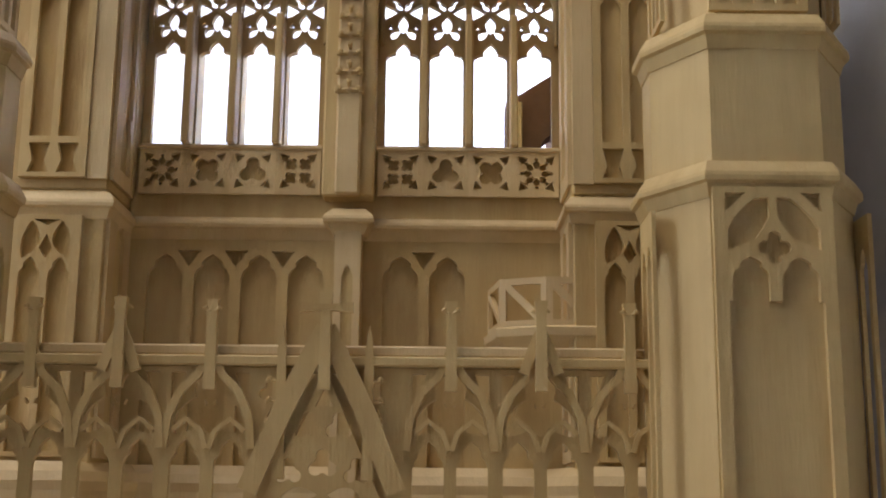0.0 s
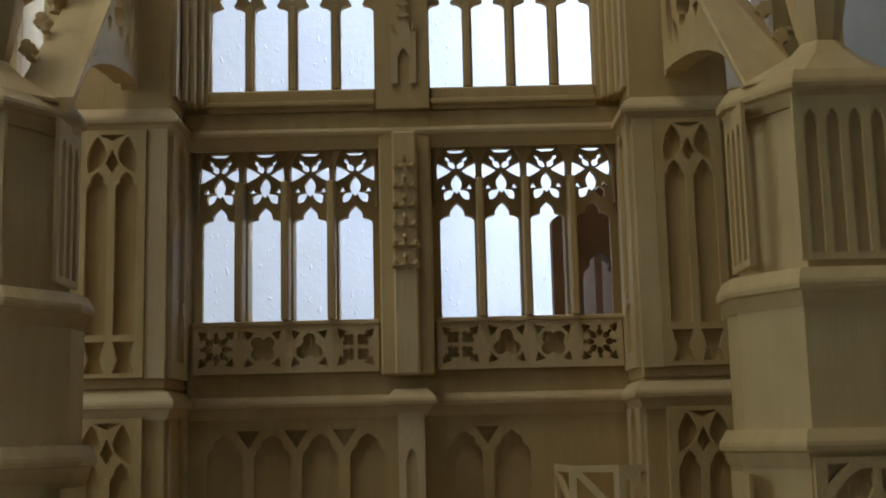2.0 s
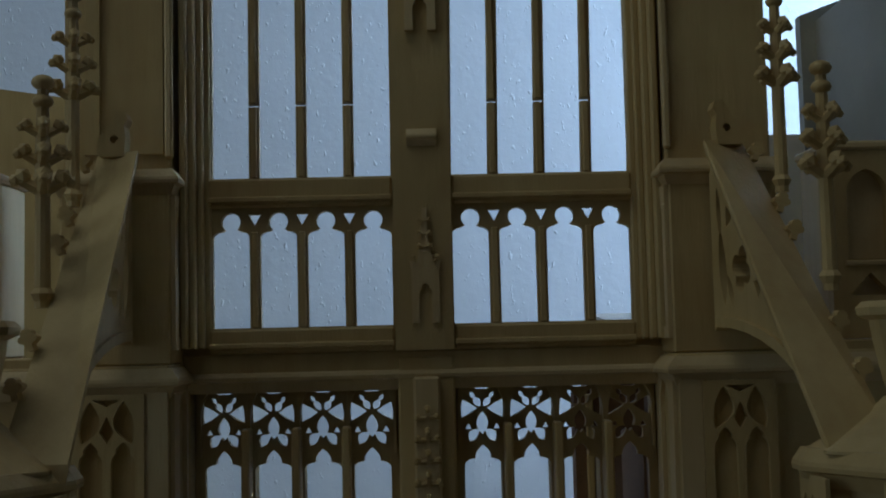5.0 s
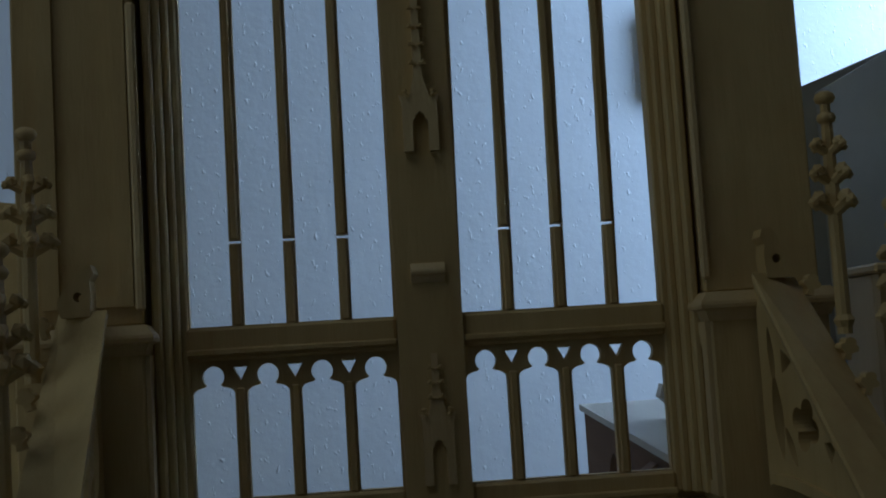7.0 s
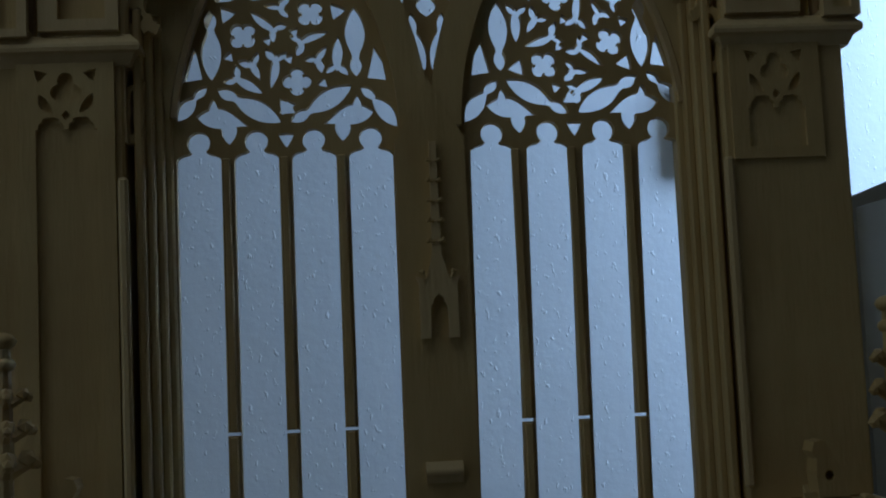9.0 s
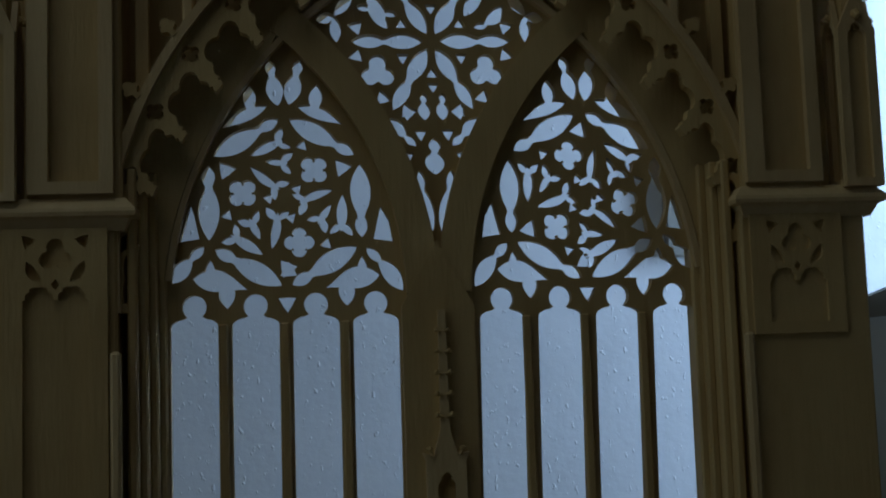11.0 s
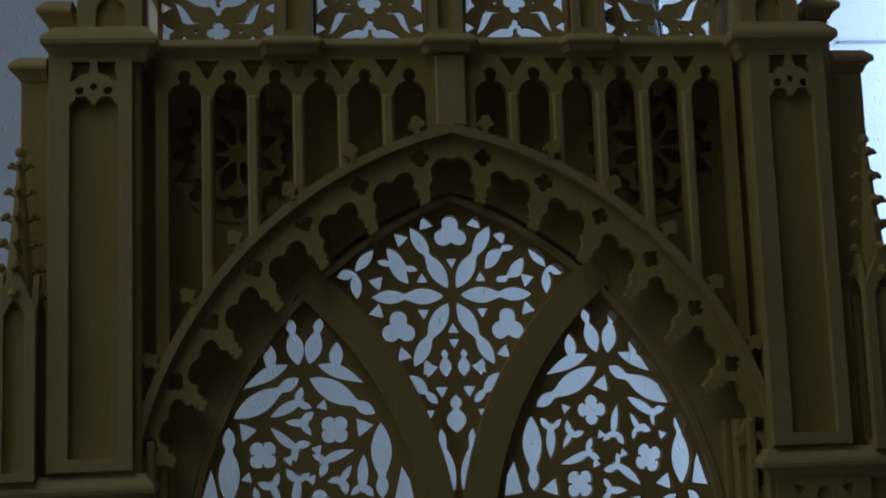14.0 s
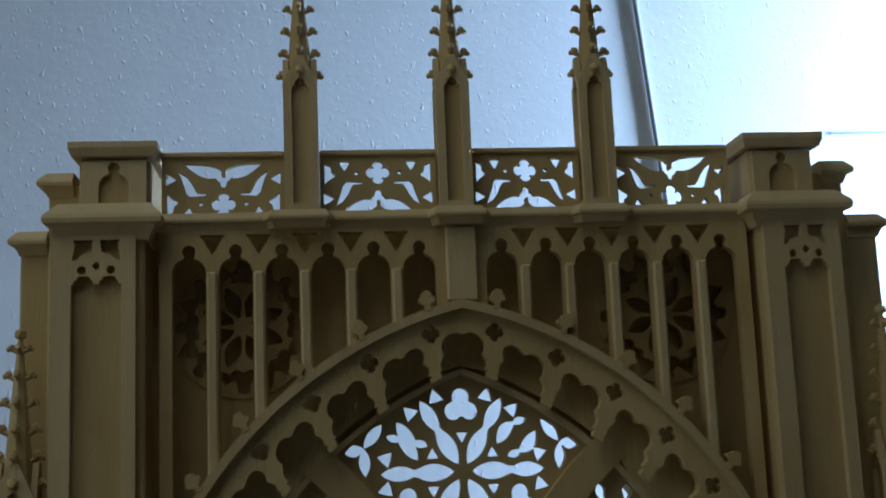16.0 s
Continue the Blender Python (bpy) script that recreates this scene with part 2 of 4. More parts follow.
def crocket_mesh(size):
    """A curled leaf knob that springs along +x from the origin."""
    bm = bmesh.new()
    bmesh.ops.create_icosphere(bm, subdivisions=1, radius=size * 0.42, matrix=Matrix.Translation((size * 0.75, 0, size * 0.18)))
    bmesh.ops.create_icosphere(bm, subdivisions=1, radius=size * 0.30, matrix=Matrix.Translation((size * 0.95, 0, -size * 0.12)))
    bmesh.ops.create_cone(bm, cap_ends=True, segments=6, radius1=size * 0.30, radius2=size * 0.22, depth=size, matrix=Matrix.Translation((size * 0.35, 0, 0)) @ Matrix.Rotation(radians(90), 4, "Y"))
    me = bpy.data.meshes.new("crocket")
    bm.to_mesh(me)
    bm.free()
    me.materials.append(LIME)
    return me


def knob_mesh(size, depth):
    """A flat-backed carved leaf with a stem, two side lobes and a blunt tip, that springs along +x."""
    half = [(0.0, 0.22), (0.40, 0.20), (0.50, 0.34), (0.62, 0.56), (0.80, 0.60), (0.95, 0.50), (1.02, 0.34), (1.20, 0.36), (1.36, 0.22), (1.42, 0.0)]
    out = [(a * size, -b * size) for a, b in half] + [(a * size, b * size) for a, b in reversed(half[:-1])]
    v, f = pierced(out, [], depth)
    me = bpy.data.meshes.new("leaf_knob")
    me.from_pydata(v, [], [tuple(q) for q in f])
    me.materials.append(LIME)
    return me


CROCKET = crocket_mesh(0.006)
KNOB = knob_mesh(0.0095, 0.009)


def crocket(at, turn_y, turn_z, parent, size=1.0, mesh=None):
    ob = new("crocket", mesh or CROCKET)
    ob.parent = parent
    ob.matrix_basis = Matrix.Translation(at) @ Matrix.Rotation(radians(turn_z), 4, "Z") @ Matrix.Rotation(radians(turn_y), 4, "Y") @ Matrix.Diagonal((size, size, size, 1))
    return ob


# ---- room ----
BACK = 1.2


def room():
    plate("wall_back", rect(-2.2, 2.2, -0.9, 2.5), [], BACK, 0.1, PLASTER, None)
    tagged(bpy.data.objects["wall_back"], "rough trowelled white plaster wall behind the model", "wall", "", "structure")
    rot = Matrix.Rotation(radians(90), 4, "Z")
    # unseen dark shell; its left and ceiling openings are made for the fill lamps
    w = plate("wall_right", rect(-3.0, BACK, -0.9, 2.5), [rect(0.58, 1.14, 0.65, 2.25)], 0, 0.1, ROOM_DARK, None, "", Matrix.Translation((2.1, 0, 0)) @ rot)
    tagged(w, "unseen dark grey wall with a window opening", "wall", "", "structure")
    w = plate("wall_left", rect(-3.0, BACK, -0.9, 2.5), [rect(-1.7, -0.2, 0.35, 1.85)], 0, 0.1, ROOM_DARK, None, "", Matrix.Translation((-2.1, 0, 0)) @ rot)
    tagged(w, "plain unseen dark grey wall with an opening for the added fill lamp", "wall", "", "structure")
    w = plate("wall_front", rect(-2.2, 2.2, -0.9, 2.5), [], -3.1, 0.1, ROOM_DARK, None)
    tagged(w, "plain unseen dark grey wall behind the camera", "wall", "", "structure")
    f = block("floor", (-2.2, 2.2, -3.1, BACK + 0.1, -1.0, -0.9), FLOOR, None, bevel=0)
    tagged(f, "brown boarded floor of the room", "floor", "", "structure")
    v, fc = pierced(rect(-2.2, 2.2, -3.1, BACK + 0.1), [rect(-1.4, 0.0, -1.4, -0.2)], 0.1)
    c = link_mesh("ceiling", [(a, b2, 2.6 - b) for a, b, b2 in v], fc, ROOM_DARK)
    tagged(c, "plain unseen dark grey ceiling with an opening for the added fill lamp", "ceiling", "", "structure")


room()

# the stand under the model
stand = empty("display_table", "low board-topped table under the wooden model", "table")
stand.location = (0, 0.2, -0.9)
for nm, b in [("tabletop", (-0.9, 0.9, -0.75, 0.85, 0.74, 0.78))] + [("leg", (x - 0.035, x + 0.035, y - 0.035, y + 0.035, 0.0, 0.739)) for x in (-0.8, 0.8) for y in (-0.65, 0.75)]:
    block(nm, b, BOARD, stand, bevel=0.003)
BASE = -0.12

# ---- the model's front ----
front = empty("cathedral_model", "carved limewood scale model of a gothic church front", "architectural model")
front.location = (0, 0, 0)
CX = 0.001
XW, PITCH, WL = 0.104, 0.0411, 0.0318
XL, PITCHL, WLL = 0.1127, 0.0433, 0.0328


def lights(c, pitch):
    return [c + (k - 1.5) * pitch for k in range(4)]


# main arch, half shapes about x = AX
AX = 0.004
OUT = arch_side(0.214, 1.046, (0.150, 1.167), 1.255)
INN = arch_side(0.181, 0.975, (0.122, 1.120), 1.209)


def mirrored(side, c):
    return [(c + x, z) for x, z in side] + [(c - x, z) for x, z in reversed(side[:-1])]


def flame(src, way, near, far, w, r, lift=0.0):
    """A dagger-shaped piercing that leaves src in one direction and ends in two small leaves."""
    tip, fork = polar(src, near * r, way), polar(src, (far - 0.06) * r, way)
    return [leaf(tip, polar(src, (far + 0.05) * r, way), w * r, None, lift), leaf(fork, polar(src, (far + 0.10) * r, way + 13), 0.10 * r),
            leaf(fork, polar(src, (far + 0.09) * r, way - 13), 0.085 * r)]


def hexagon_head(c, r, turn_in, hand, foil_turn):
    """Piercings of a traceried window head: a hexagon of leaves round three foils and three fans of flame shapes."""
    holes = []
    for k in range(6):
        a = 30 + 60 * k
        p, q = polar(c, r * 0.985, a + 56.5), polar(c, r * 0.985, a + 3.5)
        holes.append(leaf(p, q, r * 0.245, 0.70) if hand > 0 else leaf(q, p, r * 0.245, 0.70))
    for k in range(3):
        a = turn_in + 120 * k
        holes.append(foil(*polar(c, r * 0.505, a), r * 0.178, 4, foil_turn[k], 0.55))
        holes.append(tri(*polar(c, r * 0.20, a), r * 0.075, a))
        holes.append(tri(*polar(c, r * 0.69, a + 25), r * 0.078, a + 25))
        holes.append(tri(*polar(c, r * 0.78, a - 17), r * 0.125, a - 40))
        fan = a + 87
        src = polar(c, r * 0.70, fan)
        back = fan + 180
        holes += flame(src, back + 72, 0.10, 0.50, 0.13, r)
        holes += flame(src, back + 41, 0.26, 0.50, 0.09, r)
        holes += flame(src, back + 6, 0.12, 0.52, 0.11, r, -0.04)
    return holes


def outer_head(c, r, flip):
    """Piercings between that hexagon, the arch over it and the lights under it; u runs towards the window's middle post."""
    holes = []

    def P(u, v):
        return (c[0] + flip * u * r, c[1] + v * r)

    def bird(p, q, w, top, end, w2, bend):
        holes.append(leaf(P(*p), P(*q), r * w, None, bend * flip, skew=1.25))
        holes.append(leaf(P(*top), P(*end), r * w2, skew=1.2))

    holes.append(leaf(P(-0.06, 1.08), P(-0.15, 1.60), r * 0.19, 0.68))
    holes.append(leaf(P(0.06, 1.09), P(0.19, 1.60), r * 0.19, 0.68))
    bird((-0.68, 0.83), (-0.17, 1.09), 0.15, (-0.36, 0.98), (-0.38, 1.33), 0.14, 0.03)
    bird((0.66, 0.86), (0.15, 1.08), 0.15, (0.34, 0.98), (0.37, 1.33), 0.15, -0.03)
    holes.append([P(-1.03, -0.01), P(-1.15, -0.42), P(-0.94, -0.39), P(-0.99, -0.14)])
    holes.append([P(1.05, -0.06), P(0.96, -0.43), P(1.18, -0.46), P(1.14, -0.22)])
    holes.append(leaf(P(-1.24, -0.87), P(-0.89, -0.47), r * 0.18, 0.62, 0.03 * flip))
    holes.append(leaf(P(1.28, -1.01), P(0.88, -0.52), r * 0.19, 0.66, -0.03 * flip))
    for t in (-1, 1):
        holes.append(leaf(P(t * 0.42, -0.96), P(t * 1.02, -0.82), r * 0.25, None, t * flip * 0.05, skew=1.45))
        holes.append(leaf(P(t * 0.83, -0.90), P(t * 0.83, -0.62), r * 0.11))
        holes.append(leaf(P(t * 0.655, -0.84), P(t * 0.65, -1.16), r * 0.18))
    holes.append(tri(*P(0.02, -0.76), r * 0.11, 90))
    holes.append(tri(*P(0.0, -1.11), r * 0.11, -90))
    return holes


def rose(c, r):
    """Piercings of the six-petalled rose at the top and the drop under it."""
    holes = []
    for k in range(6):
        a = 60 * k
        holes.append(leaf(polar(c, r * 0.10, a), polar(c, r, a), r * 0.21, 0.54, 0, 0.85))
        for s in (-1, 1):
            holes.append(tri(*polar(c, r * 0.95, a + 30 + s * 19), r * 0.11, a + 30 + s * 15))
        holes.append(tri(*polar(c, r * 0.42, a + 30), r * 0.085, a + 210))
    for a in (90, 210, 330):
        holes.append(foil(*polar(c, r * 0.78, a), r * 0.22, 3, 90, 0.55))
    for s, a in ((1, 30), (-1, 150)):
        m = polar(c, r * 0.77, a)
        t = a + 8 * s
        u = polar((0, 0), r * 0.100, t + 90)
        p, q = polar(m, r * 0.24, t), polar(m, r * 0.24, t + 180)
        holes.append(leaf((q[0] + u[0], q[1] + u[1]), (p[0] + u[0], p[1] + u[1]), r * 0.17, 0.66, 0.12 * s))
        holes.append(leaf((p[0] - u[0], p[1] - u[1]), (q[0] - u[0], q[1] - u[1]), r * 0.17, 0.66, 0.12 * s))
        v = polar(c, r * 1.235, 15 if s > 0 else 165)
        for d, long in ((130, 0.36), (-15, 0.23), (267, 0.34)):
            holes.append(leaf(v, polar(v, r * long, d if s > 0 else 180 - d), r * 0.14))
    for s in (-1, 1):
        def P(u, v):
            return (c[0] + s * u * r, c[1] + v * r)
        holes.append(leaf(P(0.11, -1.0), P(0.12, -0.66), r * 0.16, 0.68))
        holes.append(leaf(P(0.58, -0.97), P(0.22, -1.32), r * 0.18, 0.62))
        holes.append(tri(*P(0.32, -0.88), r * 0.11, 90 - s * 20))
        holes.append(tri(*P(0.17, -1.17), r * 0.09, -90))
        holes.append(tri(*P(0.34, -1.45), r * 0.09, -90))
        holes.append(leaf(P(0.05, -2.38), P(0.20, -1.62), r * 0.17, 0.68, -s * 0.02))
    holes.append(leaf((c[0], c[1] - 1.68 * r), (c[0], c[1] - 1.22 * r), r * 0.25, 0.62))
    holes.append(tri(c[0], c[1] - 0.58 * r, r * 0.08, -90))
    return holes


def main_window():
    holes = []
    for c in (CX - XW, CX + XW):
        lean = 0.0010 if c < 0 else 0.0045
        for x in lights(c, PITCH):
            holes.append(keyhole(x, 0.557, 0.6355, WL))
            holes.append([(a + lean * (b - 0.687) / 0.28, b) for a, b in keyhole(x, 0.687, 0.9455, WL)])
        for k in range(3):
            x = c + (k - 1) * PITCH
            holes.append([(x - 0.0055, 0.6555), (x + 0.0055, 0.6555), (x, 0.6455)])
    for c in (CX - XW, CX + XW):
        for k in range(3):
            x = c + (k - 1) * PITCH
            holes.append(rect(x - 0.0048, x + 0.0048, 0.7497, 0.7523))
    holes += hexagon_head((-0.1009, 1.0303), 0.0590, 47.5, 1, (45, 45, 0)) + outer_head((-0.1009, 1.0298), 0.0625, 1)
    holes += hexagon_head((0.1088, 1.0312), 0.0595, 108, -1, (0, 45, 30)) + outer_head((0.1088, 1.0312), 0.0625, -1)
    holes += rose((AX, 1.143), 0.0570)
    outline = [(-0.189, 0.530), (0.191, 0.530)] + mirrored([(x + 0.010, z + 0.006) for x, z in INN], AX)
    win = plate("great_window", outline, holes, 0.0, 0.008, LIME, front, "pierced two-bay tracery window with eight tall lights")
    # thin rounded mullions in front of the plate, broken by a pale joint
    for c in (CX - XW, CX + XW):
        for k in range(3):
            x = c + (k - 1) * PITCH
            for z0, z1 in ((0.557, 0.640), (0.687, 0.7495), (0.7525, 0.947)):
                block("mullion", (x - 0.0030, x + 0.0030, -0.004, -0.0002, z0, z1), LIME, win, bevel=0.001)
    return win


great_window = main_window()


def curved_bar(name, side, w, y0, y1, mat, parent, label=""):
    """A bar of width w that follows a plan curve in the x-z plane."""
    pts = [Vector(p) for p in side]
    loop_a, loop_b = [], []
    for i, p in enumerate(pts):
        d = (pts[min(i + 1, len(pts) - 1)] - pts[max(i - 1, 0)]).normalized()
        n = Vector((-d.y, d.x))
        loop_a.append(p + n * w / 2)
        loop_b.append(p - n * w / 2)
    return plate(name, [tuple(p) for p in loop_a] + [tuple(p) for p in reversed(loop_b)], [], y0, y1 - y0, mat, parent, label)


# two broad bars that part from the middle post and carry the rose
for s in (-1, 1):
    c0 = CX if s < 0 else CX + 0.004
    bar = arch_side(0.094, 0.965, (0.0615, 1.085), 1.158)
    bar = [(c0 + s * (0.103 - x), z) for x, z in bar]
    curved_bar("branching_bar", bar, 0.0225, -0.009, -0.0003, LIME, front)

# cusped ring and hood over the great window
def ring():
    n = 17
    inner, outer = mirrored(INN, AX), mirrored(OUT, AX)
    feet = mirrored([(0.2145, 0.955), (0.2150, 1.000)] + OUT, AX)
    tips = mirrored([(0.2060, 0.955), (0.2020, 0.990)] + arch_side(0.196, 1.020, (0.111, 1.142), 1.2120), AX)

    def at(curve, t):
        """The point at a share t of a curve's length."""
        steps = [math.dist(a, b) for a, b in zip(curve, curve[1:])]
        rest = min(max(t, 0.0), 1.0) * sum(steps)
        for a, b, step in zip(curve, curve[1:], steps):
            if rest <= step + 1e-9:
                return Vector(a).lerp(Vector(b), rest / step)
            rest -= step
        return Vector(curve[-1])

    def edge(t, v):
        """A point of the ring: v is 1 on the outer edge and 0 on the inner one."""
        return tuple(at(tips, t).lerp(at(feet, t), v))

    def along(t):
        p = at(feet, t)
        return p, (at(tips, t) - p).normalized()

    hp = []
    for k in range(1, n):
        p, way = along(k / n)
        if p.y > 1.0:
            hp.append(foil(*edge(k / n, 0.70), 0.0064, 4, math.degrees(math.atan2(way.y, way.x)), 0.55))
    # the inner edge: a row of four-lobed scallops between small points
    lobe = [(-0.5, 0.0), (-0.42, 0.0), (-0.40, 0.05), (-0.43, 0.10)]
    lobe += [(-0.26 + 0.15 * math.cos(radians(a)), 0.19 + 0.13 * math.sin(radians(a))) for a in (215, 185, 155, 125)]
    lobe += [(-0.17 + 0.19 * math.cos(radians(a)), 0.43 + 0.17 * math.sin(radians(a))) for a in (215, 190, 165, 140, 115, 90, 65, 40)]
    lobe += [(-u, v) for u, v in reversed(lobe[1:])]
    scallops = [edge((k + 0.5 + u) / n, v) for k in range(n) for u, v in lobe] + [edge(1.0, 0.0)]
    arch = plate("cusped_arch", [edge(i / 64, 1.0) for i in range(65)] + list(reversed(scallops)), hp, -0.028, 0.010, LIME, front, "broad cusped arch pierced with small quatrefoils")
    wide = mirrored([(x + 0.006 if x > 0.001 else 0.0, z + (0.006 if x < 0.1 else 0.0)) for x, z in INN], AX)
    plate("arch_soffit", outer + list(reversed(wide)), [], -0.008, 0.0072, LIME, front)
    curved_bar("arch_roll", [(AX + (x - AX) * 1.015, z + 0.002) for x, z in inner], 0.0042, -0.0085, -0.0003, LIME_PALE, front)
    hood = curved_bar("hood_mould", [edge(i / 64, 1.0) for i in range(65)], 0.006, -0.034, -0.016, LIME_PALE, front, "raised hood moulding with leaf knobs")
    for k in range(2, n - 1):
        p, way = along(k / n)
        if p.y > 1.06:
            crocket((p.x - way.x * 0.002, -0.0345, p.y - way.y * 0.002), -math.degrees(math.atan2(-way.y, -way.x)), 0, hood, 1.0, KNOB)
    return arch


ring()


# wall over and beside the arch, with the tall arcade in front of it
def gallery():
    z0, z1 = 1.030, 1.318
    back = [(-0.207, z0), (-0.207, z1), (0.214, z1), (0.214, z0)]
    opening = mirrored([(0.181, z0 - 0.01)] + [p for p in INN if p[1] > z0], AX)
    roses = [(-0.144, 1.247), (0.152, 1.247)]
    plate("gallery_back_wall", back, [opening] + [arc(*m, 0.0485, 0, 360, 40)[:-1] for m in roses], 0.002, 0.026, LIME, front)
    plate("rose_backing", [(-0.207, 1.15), (0.214, 1.15), (0.214, 1.30), (-0.207, 1.30)], [opening], 0.0115, 0.004, LIME, front)
    over = mirrored([(0.2135, z0 + 0.0)] + [p for p in OUT if p[1] > z0], AX)
    # carved roses on the back wall
    for c in (-0.144, 0.152):
        r = 0.049
        m = (c, 1.247)
        holes = []
        for k in range(8):
            a = 45 * k + 22.5
            holes.append(leaf(polar(m, r * 0.13, a), polar(m, r * 0.60, a), r * 0.22))
            holes.append(foil(*polar(m, r * 0.75, a + 22.5), r * 0.20, 3, a + 22.5, 0.5))
            holes.append(tri(*polar(m, r * 0.80, a), r * 0.19, a))
        plate("carved_rose", arc(*m, r, 0, 360, 40)[:-1], holes, 0.0005, 0.010, LIME, front, "round carved rose on the wall behind the arcade")
    # the arcade: twelve cusped openings either side of a middle post
    half = [(-0.193, -0.008), (0.018, 0.203)]
    for x0, x1 in half:
        n = 6
        p = (x1 - x0) / n
        holes = []
        for k in range(n):
            cx = x0 + (k + 0.5) * p
            holes.append(shouldered(cx, z0 + 0.002, 1.2805, p - 0.0085))
            if k:
                holes.append([(x0 + k * p - 0.0085, 1.3065), (x0 + k * p + 0.0085, 1.3065), (x0 + k * p, 1.2925)])
        plate("arcade", rect(x0 - 0.004, x1 + 0.004, z0, 1.312), holes + [over], -0.027, 0.009, LIME, front, "tall blind arcade of slender shafts and cusped heads")
        for k in range(1, n):
            x = x0 + k * p
            dx = abs(x - AX)
            zb = next((b[1] + (a[1] - b[1]) * (dx - b[0]) / (a[0] - b[0]) for a, b in zip(OUT, OUT[1:]) if b[0] <= dx <= a[0]), z0)
            block("arcade_shaft", (x - 0.0036, x + 0.0036, -0.031, -0.0265, zb, 1.281), LIME_PALE, front, bevel=0.0014)
    block("middle_post", (-0.0055, 0.0155, -0.0325, -0.004, 1.257, 1.308), LIME_PALE, front)


gallery()

# ---- mouldings beside the great window ----
for s in (-1, 1):
    for x, y in ((0.1855, -0.004), (0.1905, -0.012), (0.1960, -0.021), (0.2015, -0.030)):
        xa = CX + s * x
        block("jamb_roll", (xa - 0.0030, xa + 0.0030, y, 0.012, 0.540, 1.05), LIME, front, bevel=0.0013)
block("jamb_wall", (-0.215, -0.187, 0.002, 0.03, 0.53, 1.05), LIME, front)
block("jamb_wall", (0.189, 0.217, 0.002, 0.03, 0.53, 1.05), LIME, front)
# sill and transom rails
for z0, z1, y in ((0.535, 0.5560, -0.006), (0.6610, 0.6860, -0.006)):
    for a, b in ((-0.183, -0.0245), (0.0275, 0.184)):
        block("transom_rail", (a, b, y, -0.0004, z0, z1), LIME, front, bevel=0.002)
        block("transom_fillet", (a, b, y - 0.004, y - 0.0002, z0 + 0.004, z0 + 0.009), LIME, front, bevel=0.001)
# middle post
plate("centre_post", [(-0.0235, 0.535), (0.0265, 0.535), (0.0265, 0.955), (0.0015, 1.000), (-0.0235, 0.955)], [], -0.0100, 0.0096, LIME, front)


def niche_canopy(x, z, w, body, top, y, parent, rows=5, name="canopy"):
    """A small gabled niche with a slim string of leaves over it."""
    h = body - z
    out = [(x - w / 2, z), (x + w / 2, z), (x + w / 2, body - h * 0.15), (x + w * 0.58, body), (x + 0.30 * w, body - h * 0.05), (x + 0.12 * w, body + h * 0.35), (x + 0.09 * w, top), (x - 0.09 * w, top), (x - 0.12 * w, body + h * 0.35), (x - 0.30 * w, body - h * 0.05), (x - w * 0.58, body), (x - w / 2, body - h * 0.15)]
    ob = plate(name, out, [cusped(x, z - 0.001, z + h * 0.45, w * 0.46, 0.9)], y, 0.006, LIME_PALE, parent)
    for t in (-1, 1):
        crocket((x + t * w * 0.36, y - 0.001, body - h * 0.02), -60, 0 if t > 0 else 180, ob, 0.8)
    for k in range(rows):
        zz = body + (top - body) * (0.25 + 0.75 * k / rows)
        for t in (-1, 1):
            crocket((x + t * w * 0.06, y - 0.001, zz), -10, 0 if t > 0 else 180, ob, 0.75 - 0.05 * k)
    return ob


niche_canopy(0.003, 0.558, 0.0240, 0.612, 0.657, -0.0130, front, 3)
niche_canopy(0.003, 0.812, 0.0270, 0.856, 0.952, -0.0162, front, 5)
bm = bmesh.new()
add_sweep(bm, [(-0.011, -0.0102), (0.015, -0.0102)], ledge_profile(0.722, 0.006, 0.011))
part("corbel", bm, LIME_PALE, front)

